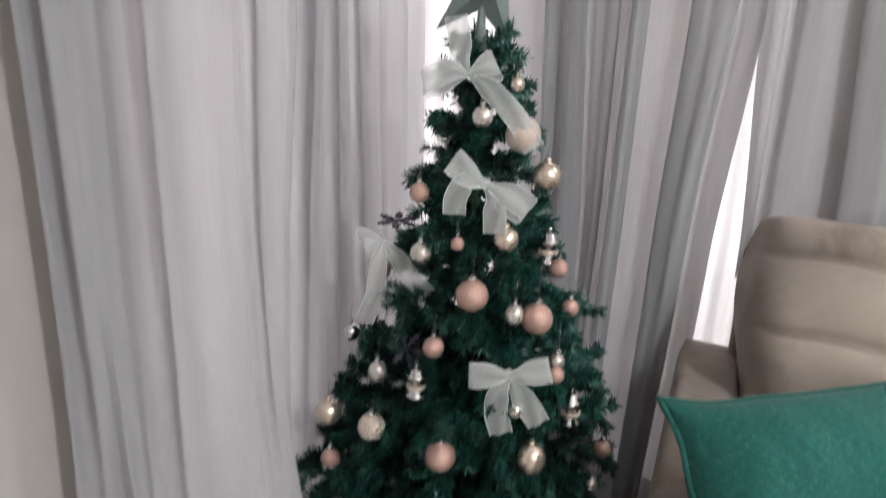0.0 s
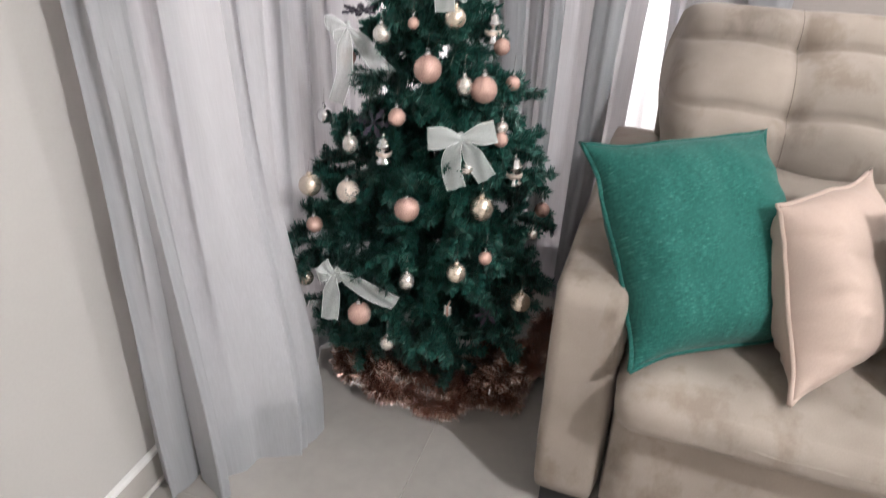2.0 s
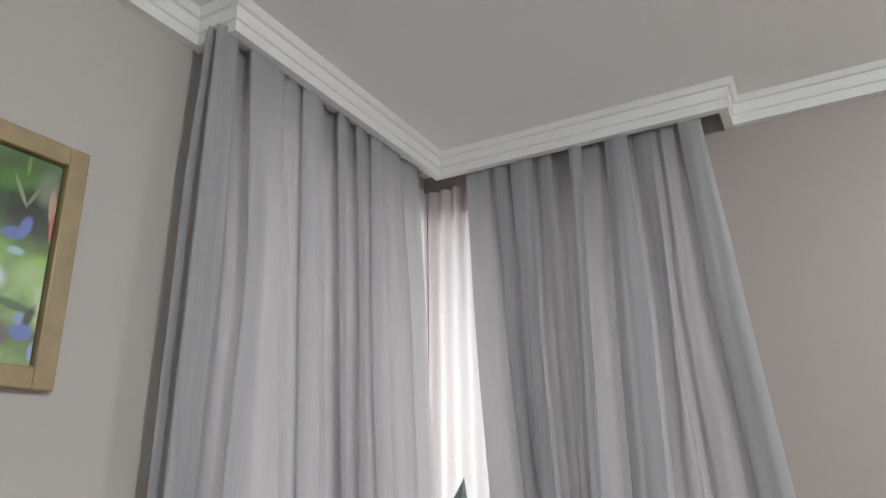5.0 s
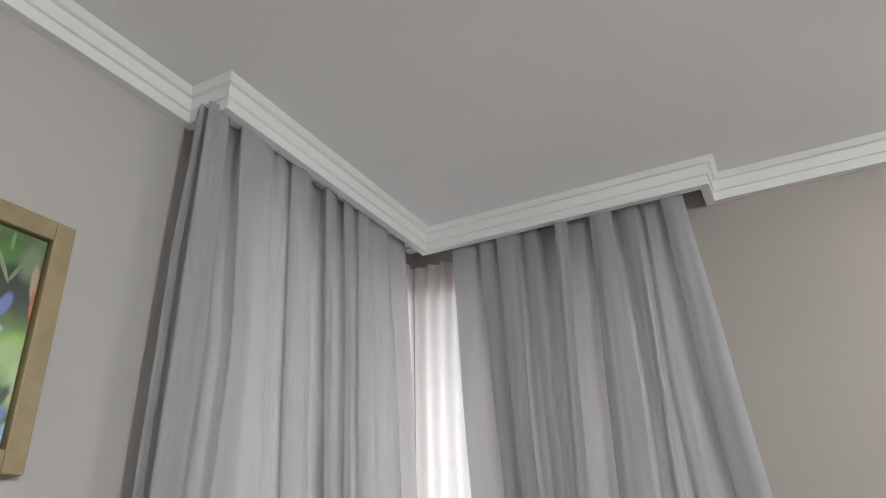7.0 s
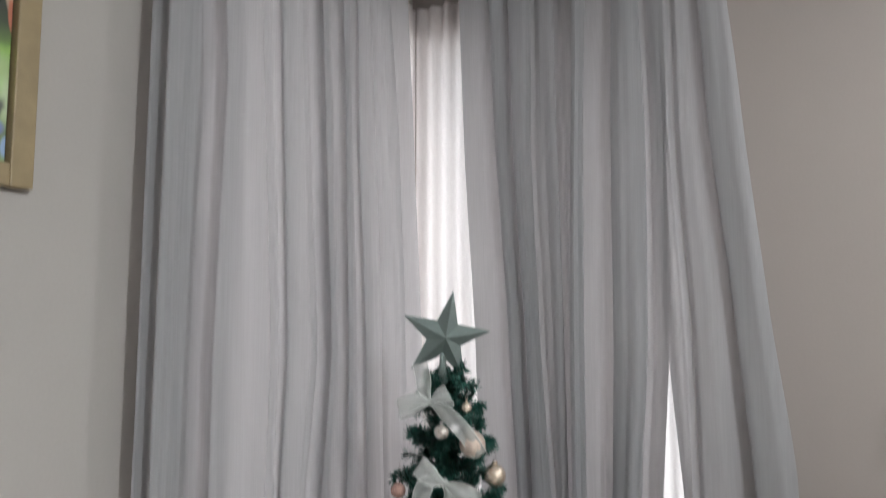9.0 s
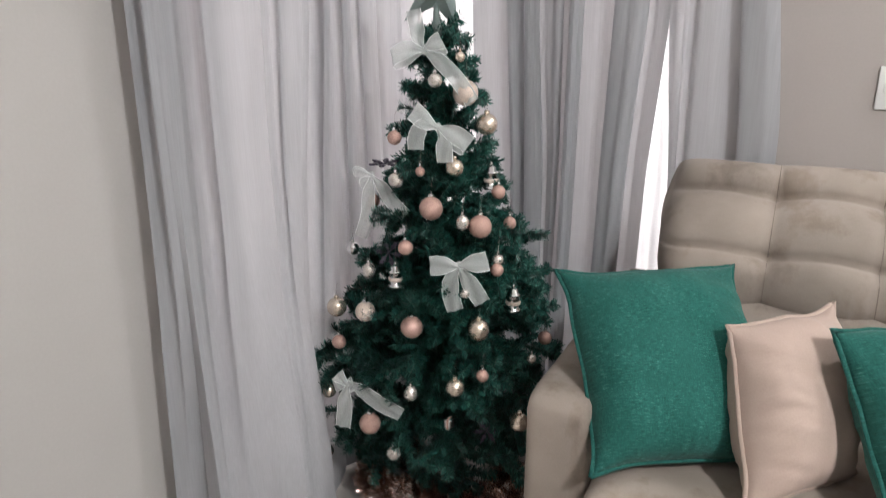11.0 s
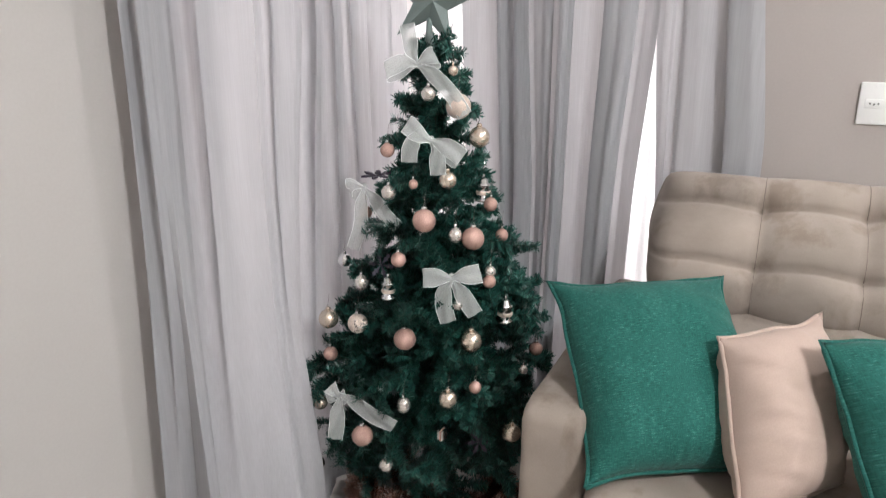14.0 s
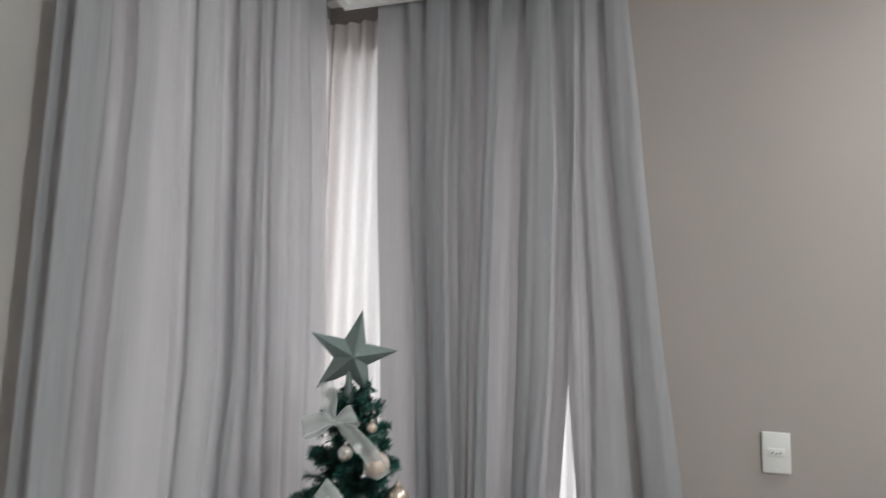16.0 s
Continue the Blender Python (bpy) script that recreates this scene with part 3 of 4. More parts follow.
part("print", box(0.0065, 0.012, Y0 + FW + 0.004, Y1 - FW - 0.004, Z0 + FW + 0.001, Z1 - FW - 0.003), M_ART, pic, "glossy foliage print", smooth=False)

sw = thing("wall_socket", "white plastic power socket plate on the beige wall", "socket")
part("plate", box(1.457, 1.531, -0.009, -0.0005, 1.139, 1.253, 0.003, 3), M_SWITCH, sw)
ins = part("insert", box(1.472, 1.516, -0.0115, -0.008, 1.184, 1.208, 0.0015, 2), M_SWITCH, sw)
for i in range(3):
    hole = lathe([(0, 0), (0.0023, 0), (0.0023, 0.0012), (0, 0.0012)], 12)
    bmesh.ops.transform(hole, matrix=pose(1.484 + 0.010 * i, -0.0114, 1.196 - (0.002 if i == 1 else 0), 90), verts=hole.verts)
    part("socket_hole", hole, M_HOLE, ins, "dark hole")
for z in (1.149, 1.243):
    screw = lathe([(0, 0), (0.0025, 0), (0.002, 0.0012), (0, 0.0012)], 12)
    bmesh.ops.transform(screw, matrix=pose(1.494, -0.0088, z, 90), verts=screw.verts)
    part("screw_cap", screw, M_SWITCH, sw)

# ---- sofa ----
sofa = thing("sofa", "beige suede sofa with a tufted back and stroke marks", "sofa", (1.8, -0.6, 0))


def sofa_part(name, bm, parent=None, label="", material=None):
    bmesh.ops.translate(bm, vec=(-1.8, 0.6, 0), verts=bm.verts)
    return part(name, bm, material or M_SUEDE, parent or sofa, label)


def puffed(x0, x1, y0, y1, z0, z1, radius, puff, n=(14, 14, 8), seed=0, lumps=0.004):
    """A rounded block whose faces swell, with small lumps."""
    bm = bmesh.new()
    bmesh.ops.create_cube(bm, size=2)
    bmesh.ops.subdivide_edges(bm, edges=bm.edges[:], cuts=max(n), use_grid_fill=True)
    h = Vector(((x1 - x0) / 2, (y1 - y0) / 2, (z1 - z0) / 2))
    c = Vector(((x1 + x0) / 2, (y1 + y0) / 2, (z1 + z0) / 2))
    for v in bm.verts:
        u = v.co.copy()
        p = Vector((u.x * h.x, u.y * h.y, u.z * h.z))
        core = Vector([max(-h[k] + radius, min(h[k] - radius, p[k])) for k in range(3)])
        dlt = p - core
        if dlt.length > 1e-6:
            p = core + dlt.normalized() * radius if dlt.length > radius or sum(abs(x) > 1e-6 for x in dlt) > 1 else p
        for k in range(3):
            o = [q for q in range(3) if q != k]
            if abs(u[k]) > 0.999:
                p[k] += math.copysign(puff[k] * (1 - u[o[0]] ** 2) * (1 - u[o[1]] ** 2), u[k])
        nz = noise.noise((p + c) * 9 + Vector((seed, 0, 0))) * lumps
        p += p.normalized() * nz
        v.co = p + c
    return bm


def arm(x0, x1):
    bm = puffed(x0, x1, -1.03, -0.09, 0.082, 0.632, 0.028, (0.004, 0.006, 0.008), seed=x0)
    a = sofa_part("armrest", bm)
    for y in (-1.0, -0.16):
        sofa_part("foot", box(x0 + 0.022, x1 - 0.012, y + 0.01, y + 0.09, 0.0, 0.09, 0.004, 1), a, "black plastic foot", M_BLACK)


arm(0.852, 0.998)
arm(2.602, 2.748)
for i in range(2):
    x0, x1 = 1.003 + i * 0.80, 1.797 + i * 0.80
    sofa_part("seat_base", puffed(x0, x1, -1.045, -0.20, 0.085, 0.392, 0.014, (0, 0.006, 0), seed=i + 3, lumps=0.002))
    seat = puffed(x0 - 0.008, x1 + 0.002, -1.112, -0.33, 0.378, 0.488, 0.05, (0.0, 0.012, 0.022), n=(44, 44, 44), seed=i + 5, lumps=0.007)
    for v in seat.verts:
        if v.co.z > 0.44:
            x, y = v.co.x - x0, v.co.y
            v.co.z += 0.007 * noise.noise((x * 7 + i, y * 7, 0.4)) + 0.0035 * noise.noise((x * 26 + y * 9, y * 8 - x * 6, 2.4 + i))
            v.co.z -= 0.005 * math.exp(-((x - 0.36 - 0.2 * (y + 0.7)) / 0.012) ** 2)
        v.co.y += 0.006 * noise.noise((v.co.x * 11, 0.7, v.co.z * 14)) * (1 if v.co.y < -1.05 else 0)
    sofa_part("seat_cushion", seat)
sofa_part("back_frame", puffed(0.965, 2.63, -0.17, -0.075, 0.10, 0.93, 0.03, (0, 0, 0.006), seed=8))


def backrest(x0, x1, seed):
    """Tufted cushion: rows and columns swell between the pulled-in buttons and seams."""
    xs = [x0 + (x1 - x0) * k / 3 for k in range(4)]
    xs[1], xs[2] = xs[0] + 0.272, xs[0] + 0.513
    zs = [1.004, 0.922, 0.795, 0.665, 0.46]
    ys = [-0.185, -0.275, -0.40, -0.435, -0.44]
    nc, nr = 14, 14

    def front(cx, u, r, v):
        arch = [0.0, 0.020, 0.016, 0.008, 0.0]
        z = zs[r] + (zs[r + 1] - zs[r]) * v + math.sin(math.pi * u) ** 0.8 * (arch[r] * (1 - v) + arch[r + 1] * v)
        y = ys[r] + (ys[r + 1] - ys[r]) * v
        su, sv = math.sin(math.pi * u), math.sin(math.pi * v)
        pu = (0.034, 0.044, 0.048, 0.045)[r]
        pull = 0.0
        for r_t in (1, 2, 3):
            for x_t in xs[1:3]:
                dz, dx = (z - zs[r_t]) / 0.022, (cx - x_t) / 0.03
                pull += 0.020 * math.exp(-dz * dz - dx * dx)
        swell = pu * (sv ** 0.42) * (0.76 + 0.24 * su ** 0.4) + 0.008 * su ** 0.5 + 0.010 * noise.noise((cx * 5 + seed, z * 6, 1.7)) * sv
        if r == 0:
            z += 0.035 * math.sin(math.pi * min(1, v * 1.0)) * 0.4
        wr = 0.005 * noise.noise((cx * 9 + seed, z * 22, r)) * (0.4 + 0.6 * (1 - sv))
        wr += 0.012 * noise.noise((seed + 2.2, cx * 5, z * 26)) * (math.exp(-(cx - x0) / 0.07) + math.exp(-(x1 - cx) / 0.07))
        wr += 0.005 * noise.noise((seed + 6.2, (cx + z) * 7, (z - cx * 0.6) * 15))
        return Vector((cx, y - swell * 0.75 + pull + wr, z + swell * 0.42 - 0.006))

    # over the top to the back
    cols = [(i, k / nc) for i in range(3) for k in range(nc)] + [(2, 1.0)]
    grid = []
    for j in (0.0, 0.5, 1.0):
        grid.append([Vector((xs[i] + (xs[i + 1] - xs[i]) * u, -0.10 - 0.085 * j, 0.70 + 0.275 * math.sin(j * math.pi / 2))) for i, u in cols])
    for r in range(4):
        for j in range(nr):
            if r == 0 and j == 0:
                continue
            grid.append([front(xs[i] + (xs[i + 1] - xs[i]) * u, u, r, j / nr) for i, u in cols])
    grid.append([front(xs[i] + (xs[i + 1] - xs[i]) * u, u, 3, 1.0) for i, u in cols])
    # round the two ends off
    for row in grid:
        for col, p in enumerate(row):
            e = min(p.x - x0, x1 - p.x)
            if e < 0.07:
                f = math.sqrt(max(0, 1 - ((0.07 - e) / 0.07) ** 2))
                p.y = -0.13 + (p.y + 0.13) * (0.15 + 0.85 * f)
                bulge = 0.030 * math.sin(math.pi * max(0, min(1, (1.0 - p.z) / 0.36)))
                p.x += (-1 if p.x - x0 < x1 - p.x else 1) * bulge * (1 - e / 0.07)
                p.z -= 0.03 * (1 - f) * max(0, (p.z - 0.85) / 0.15)
    bm = sheet(grid)
    b = sofa_part("back_cushion", bm)
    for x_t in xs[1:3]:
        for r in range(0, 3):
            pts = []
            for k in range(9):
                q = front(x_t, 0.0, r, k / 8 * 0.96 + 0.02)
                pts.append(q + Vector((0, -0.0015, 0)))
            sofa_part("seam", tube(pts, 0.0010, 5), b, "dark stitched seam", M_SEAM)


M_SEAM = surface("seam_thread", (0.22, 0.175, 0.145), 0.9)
backrest(0.985, 1.745, 0)
backrest(1.755, 2.60, 6)
# lower roll of the back
sofa_part("lumbar_roll", puffed(0.995, 2.60, -0.50, -0.30, 0.47, 0.685, 0.07, (0, 0.02, 0.02), seed=14, lumps=0.008))

# ---- cushions ----


def pillow(name, label, tl, tr, bl, thick, material, group, seed, crease=0.8, pull=0.095):
    """A square pillow with drawn-out corners and a piped edge. tl, tr, bl: three of its corners."""
    ob = thing(name, label, "cushion", group=group)
    r, dn = Vector(tr) - Vector(tl), Vector(bl) - Vector(tl)
    ctr = Vector(tl) + (r + dn) / 2
    w, h = r.length, dn.length
    r, dn = r / w, dn / h
    nrm = (dn.cross(r)).normalized()
    skew = r.dot(-dn)
    dn = -((-dn) - r * skew).normalized()
    tall = math.sqrt(1 - skew * skew)
    ob.matrix_world = Matrix(((r.x, -dn.x, nrm.x, ctr.x), (r.y, -dn.y, nrm.y, ctr.y), (r.z, -dn.z, nrm.z, ctr.z), (0, 0, 0, 1)))
    n = 44

    def edge(a, b):
        """Outline pulled in along the sides."""
        n1, n2 = noise.noise((a * 1.7 + seed, b * 1.7, 9.1)), noise.noise((a * 1.7, b * 1.7 + seed, 3.7))
        x = 0.009 * n1 + a * (w / 2) * (1 - pull * (1 - abs(b) ** 5))
        y = 0.011 * n2 + b * (h / 2) * (1 - 0.06 * (1 - abs(a) ** 5))
        return x + y * skew, y * tall

    def height(a, b):
        f = max(0.0, (1 - a ** 4)) ** 0.62 * max(0.0, (1 - b ** 4)) ** 0.62
        corner = (abs(a) * abs(b)) ** 2
        wr = 0.010 * noise.noise((a * 2.6 + seed, b * 2.0, 0.3)) + 0.017 * noise.noise((a * 0.9 + seed, b * 6 + a * 2, 2.3)) * abs(a) ** 1.3 + 0.008 * noise.noise((a * 6 + seed, b * 0.9 + a, 5.3)) * abs(b) ** 1.5
        wr += crease * 0.006 * noise.noise((a * 1.6 + seed, b * 11 + a * 3, 8.3)) * (0.15 + max(0.0, abs(a) - 0.2)) * 1.6
        return thick / 2 * f * (1 - 0.45 * corner) + wr * f

    bm = bmesh.new()
    for side in (1, -1):
        vs = []
        for j in range(n + 1):
            row = []
            for i in range(n + 1):
                a, b = -1 + 2 * i / n, -1 + 2 * j / n
                x, y = edge(a, b)
                row.append(bm.verts.new((x, y, side * height(a, b))))
            vs.append(row)
        for j in range(n):
            for i in range(n):
                f = (vs[j][i], vs[j][i + 1], vs[j + 1][i + 1], vs[j + 1][i])
                bm.faces.new(f if side > 0 else f[::-1])
    bmesh.ops.remove_doubles(bm, verts=bm.verts, dist=0.0004)
    part("pillow_body", bm, material, ob)
    # flat stitched flange round the edge
    ring = []
    for k in range(96):
        q = k / 96 * 4
        s, f = int(q), q - int(q)
        a, b = ((-1 + 2 * f, -1), (1, -1 + 2 * f), (1 - 2 * f, 1), (-1, 1 - 2 * f))[s]
        ring.append((*edge(a, b), 0.003 * noise.noise((a * 4 + seed, b * 4, 7))))
    part("piping", tube(ring + ring[:1], 0.0052, 6), material, ob)
    return ob


pillow("cushion", "emerald green woven cushion leaning on the sofa arm", (0.846, -0.835, 0.836), (1.194, -0.588, 0.830), (1.014, -1.078, 0.518), 0.19, M_GREEN, "sofa cushions", 1)
pillow("cushion", "pale beige cotton cushion between the green ones", (1.208, -0.855, 0.787), (1.398, -0.615, 0.778), (1.285, -1.062, 0.508), 0.17, M_BEIGE, "sofa cushions", 4, 1.7)
pillow("cushion", "emerald green woven cushion at the end of the row", (1.385, -0.85, 0.812), (1.71, -0.62, 0.812), (1.549, -1.104, 0.450), 0.19, M_GREEN, "sofa cushions", 9, pull=0.02)

# ---- christmas tree ----
AX, AY = 0.44, -0.56


def axis(z):
    lean = max(0.0, 1 - z / 0.9)
    return Vector((AX + 0.0107 * z - 0.034 * lean, AY - 0.05 * z - 0.012 * lean, z))


def reach(z):
    marks = ((0.0, 0.30), (0.20, 0.36), (0.36, 0.385), (0.50, 0.36), (0.70, 0.275), (0.95, 0.185), (1.20, 0.105), (1.34, 0.055), (2.0, 0.04))
    for (a, p), (b, q) in zip(marks, marks[1:]):
        if z <= b:
            return p + (q - p) * (z - a) / (b - a)


tree = thing("christmas_tree", "dense green artificial christmas tree in the curtained corner", "christmas tree", (AX, AY, 0))


def needles(stems, rng, per_m=520, length=0.0215, lie=66):
    """Flat needles round each stem (a list of points), as one mesh of islands."""
    verts, faces = [], []
    for pts in stems:
        for a, b in zip(pts, pts[1:]):
            d = b - a
            s = d.orthogonal().normalized()
            t = d.normalized().cross(s)
            for _ in range(max(1, int(per_m * d.length))):
                o = a + d * rng.random()
                ang = rng.random() * math.tau
                side = s * math.cos(ang) + t * math.sin(ang)
                tilt = radians(lie + rng.uniform(-16, 14))
                w = (d.normalized() * math.cos(tilt) + side * math.sin(tilt)).normalized()
                ln = length * rng.uniform(0.75, 1.15)
                wide = w.orthogonal().normalized() * 0.0011
                k = len(verts)
                verts += [o - wide, o + wide, o + w * ln * 0.85 + wide, o + w * ln, o + w * ln * 0.85 - wide]
                faces.append((k, k + 1, k + 2, k + 3, k + 4))
    return verts, faces


def branch_mesh(length, seed):
    """One hinged branch along +x with side shoots."""
    rng = random.Random(seed)
    main = [Vector((length * f, 0.012 * math.sin(3 * f + seed), 0.16 * length * math.sin(f * 2.0) - 0.10 * length * f * f)) for f in (0.05, 0.3, 0.55, 0.8, 1.0)]
    stems = [main]
    count = 1 + int(length / 0.058)
    for k in range(count):
        f = 0.34 + 0.62 * k / count
        i = min(3, int(f * 4))
        o = main[i].lerp(main[i + 1], f * 4 - i) if i < 4 else main[-1]
        sgn = 1 if k % 2 else -1
        ln = rng.uniform(0.065, 0.105) * (0.6 + 0.4 * min(1, length / 0.25))
        an = radians(rng.uniform(30, 62)) * sgn
        up = rng.uniform(-0.6, 0.4)
        dv = Vector((math.cos(an), math.sin(an), up)).normalized()
        stems.append([o, o + dv * ln * 0.5, o + dv * ln + Vector((0, 0, -0.012))])
    for k in range(2 if length > 0.17 else 0):
        an, up = radians(rng.uniform(-50, 50)), rng.uniform(-0.5, 0.45)
        dv = Vector((math.cos(an), math.sin(an), up)).normalized()
        o = main[-2].lerp(main[-1], rng.uniform(0.2, 0.9))
        stems.append([o, o + dv * 0.024, o + dv * 0.046])
    verts, faces = needles(stems, rng, 3300)
    green = len(faces)
    # the stems themselves
    for pts in stems:
        for a, b in zip(pts, pts[1:]):
            k = len(verts)
            s = (b - a).orthogonal().normalized() * 0.0016
            t = (b - a).normalized().cross(s)
            verts += [a + s, a - s * 0.5 + t * 0.87, a - s * 0.5 - t * 0.87, b + s, b - s * 0.5 + t * 0.87, b - s * 0.5 - t * 0.87]
            faces += [(k, k + 1, k + 4, k + 3), (k + 1, k + 2, k + 5, k + 4), (k + 2, k, k + 3, k + 5)]
    me = bpy.data.meshes.new("branch")
    me.from_pydata([tuple(v) for v in verts], [], faces)
    me.materials.append(M_NEEDLE)
    me.materials.append(M_TRUNK)
    for q in me.polygons[green:]:
        q.material_index = 1
    return me


part("trunk", tube([(0, 0, 0.03), (0.005, -0.02, 0.6), (0.012, -0.06, 1.2), (0.014, -0.072, 1.35)], 0.013, 8, 0.5), M_TRUNK, tree, "dark green metal pole")
for k in range(4):
    an = k * math.pi / 2 + 0.5
    c, s = math.cos(an), math.sin(an)
    part("stand_leg", tube([(0.0, 0.0, 0.13), (0.10 * c, 0.10 * s, 0.07), (0.24 * c, 0.24 * s, 0.012)], 0.011, 6), M_TRUNK, tree, "green plastic foot of the stand")
rngt = random.Random(42)
LENGTHS = [0.07, 0.11, 0.15, 0.20, 0.25, 0.30, 0.34]
branches = {ln: [branch_mesh(ln, int(ln * 1000) + v) for v in range(3)] for ln in LENGTHS}
z, tier = 0.292, 0
while z < 1.30:
    r = reach(z + 0.03)
    cnt = max(5, int(4 + r * 21))
    for k in range(cnt):
        an = (k + 0.5 * (tier % 2) + rngt.uniform(-0.25, 0.25)) * math.tau / cnt
        near_cloth = 0.84 if math.cos(an) < -0.7 and z > 0.5 else 1.0
        ln = min(LENGTHS, key=lambda q: abs(q - r * near_cloth * rngt.uniform(0.82, 1.02)))
        ob = new("branch", rngt.choice(branches[ln]))
        ob.parent = tree
        o = axis(z + rngt.uniform(-0.025, 0.025)) - Vector((AX, AY, 0))
        ob.matrix_basis = Matrix.Translation(o) @ pose(0, 0, 0, rngt.uniform(-35, 35), rngt.uniform(-12, 14) - (16 if z > 1.2 else 0), math.degrees(an))
    z += 0.082
    tier += 1
z = 0.40
while z < 1.26:
    for k in range(4):
        ln = min(LENGTHS, key=lambda q: abs(q - 0.55 * reach(z)))
        ob = new("branch", rngt.choice(branches[ln]))
        ob.parent = tree
        ob.matrix_basis = Matrix.Translation(axis(z) - Vector((AX, AY, 0))) @ pose(0, 0, 0, rngt.uniform(-60, 60), rngt.uniform(-30, 30), rngt.uniform(0, 360))
    z += 0.06
for tier_z, count, droop in ((0.25, 11, 14), (0.21, 9, 22)):
    for k in range(count):
        ob = new("branch", branches[0.20 if k % 2 else 0.25][k % 3])
        ob.parent = tree
        ob.matrix_basis = Matrix.Translation(axis(tier_z) - Vector((AX, AY, 0))) @ pose(0, 0, 0, rngt.uniform(-30, 30), droop + rngt.uniform(-6, 6), (k + rngt.uniform(-0.2, 0.2)) * 360 / count)
for k in range(5):
    ob = new("branch", branches[0.07][k % 3])
    ob.parent = tree
    ob.matrix_basis = Matrix.Translation(axis(1.285) - Vector((AX, AY, 0))) @ pose(0, 0, 0, 0, -52 - 4 * k, k * 72)

FACE = Vector((0.34, -0.93, 0)).normalized()
SIDE = Vector((0.93, 0.34, 0)).normalized()
ZED = Vector((0, 0, 1))


def star_mesh(rad, inner, deep):
    bm = bmesh.new()
    f, b = bm.verts.new((0, 0, deep)), bm.verts.new((0, 0, -deep))
    ring = []
    for k in range(10):
        a = math.pi / 2 + k * math.pi / 5
        q = rad if k % 2 == 0 else inner
        ring.append(bm.verts.new((q * math.cos(a), q * math.sin(a), 0)))
    for k in range(10):
        bm.faces.new((f, ring[k], ring[(k + 1) % 10]))
        bm.faces.new((b, ring[(k + 1) % 10], ring[k]))
    return bm


star = thing("star_topper", "silver-green glittered five-pointed star on the tree top", "star")
star.matrix_world = Matrix(((SIDE.x, 0, FACE.x, 0.458), (SIDE.y, 0, FACE.y, -0.640), (0, 1, 0, 1.449), (0, 0, 0, 1))) @ pose(0, 0, 0, 0, 12, -11)
part("star_body", star_mesh(0.118, 0.046, 0.034), M_STAR, star, smooth=False)
sock = lathe([(0.0, 0.0), (0.006, 0.0), (0.008, -0.04), (0.015, -0.085), (0.0, -0.085)], 14)
bmesh.ops.transform(sock, matrix=pose(0, -0.03, 0, -90, 0, 11), verts=sock.verts)
part("star_socket", sock, M_STAR, star, "glittered cone socket")


# ornaments
def ball_profile(r, ridges=0, tall=1.0):
    pts = []
    n = 28 if ridges else 14
    for k in range(n + 1):
        a = -math.pi / 2 + math.pi * k / n
        q = r * (1 + (0.045 * math.cos(k * math.pi) if ridges and 4 < k < n - 4 else 0))
        pts.append((max(0.0, q * math.cos(a)) if 0 < k < n else 0.0, q * math.sin(a) * tall))
    return pts


def bauble(p, r, material, label, ridges=0, tall=1.0, studs=False):
    p = Vector(p)
    out = p - axis(p.z)
    p += FACE * 0.016 + Vector((out.x, out.y, 0)).normalized() * 0.008
    ob = thing("bauble", label, "bauble", p, group="tree baubles")
    part("ball", lathe(ball_profile(r, ridges, tall), 24), material, ob)
    part("cap", lathe([(0, r * tall * 0.93), (r * 0.24, r * tall * 0.93), (r * 0.26, r * tall + 0.005), (r * 0.18, r * tall + 0.007), (0, r * tall + 0.007)], 12), M_CHROME if material is not M_CHAMP else M_CHAMP, ob, "metal cap")
    loop = [(0.0032 * math.cos(k * math.tau / 8), 0, r * tall + 0.010 + 0.0032 * math.sin(k * math.tau / 8)) for k in range(9)]
    part("loop", tube(loop, 0.0007, 4), M_CHROME, ob, "wire loop")
    part("thread", tube([(0, 0, r * tall + 0.013), (0.001, 0.006, r * tall + 0.045)], 0.0004, 3), M_SILVER, ob, "fine hanging thread")
    if studs:
        rs = random.Random(int(p[0] * 1000))
        bm = bmesh.new()
        for _ in range(26):
            a, e = rs.uniform(-0.2, 1.3), rs.uniform(-0.7, 0.8)
            c = (FACE * math.cos(a) + SIDE * math.sin(a)) * math.cos(e) + ZED * math.sin(e)
            bmesh.ops.create_icosphere(bm, subdivisions=1, radius=0.0028, matrix=Matrix.Translation(c * r))
        part("bead_cluster", bm, M_SILVER, ob, "cluster of small pearl beads")
    return ob


for p in ((0.509, -0.776, 0.934, 0.029), (0.607, -0.714, 0.885, 0.029), (0.49, -0.845, 0.645, 0.028), (0.392, -0.896, 0.375, 0.028)):
    bauble(p[:3], p[3], M_PINK, "large rose gold glitter bauble on the tree")
for p in ((0.455, -0.806, 0.835, 0.019), (0.393, -0.738, 1.093, 0.018), (0.644, -0.619, 0.875, 0.017), (0.646, -0.698, 0.773, 0.017), (0.62, -0.64, 0.958, 0.018), (0.240, -0.803, 0.534, 0.02), (0.652, -0.787, 0.522, 0.016), (0.727, -0.548, 0.542, 0.019), (0.475, -0.764, 1.019, 0.012), (0.30, -0.70, 0.915, 0.018)):
    bauble(p[:3], p[3], M_PINK, "small rose gold glitter bauble on the tree")
for p in ((0.58, -0.628, 1.124, 0.027), (0.547, -0.73, 1.029, 0.022), (0.229, -0.790, 0.630, 0.027), (0.601, -0.835, 0.5, 0.023), (0.729, -0.728, 0.38, 0.025), (0.219, -0.832, 0.394, 0.02), (0.527, -0.667, 1.285, 0.013)):
    bauble(p[:3], p[3], M_CHAMP, "shiny champagne gold bauble on the tree")
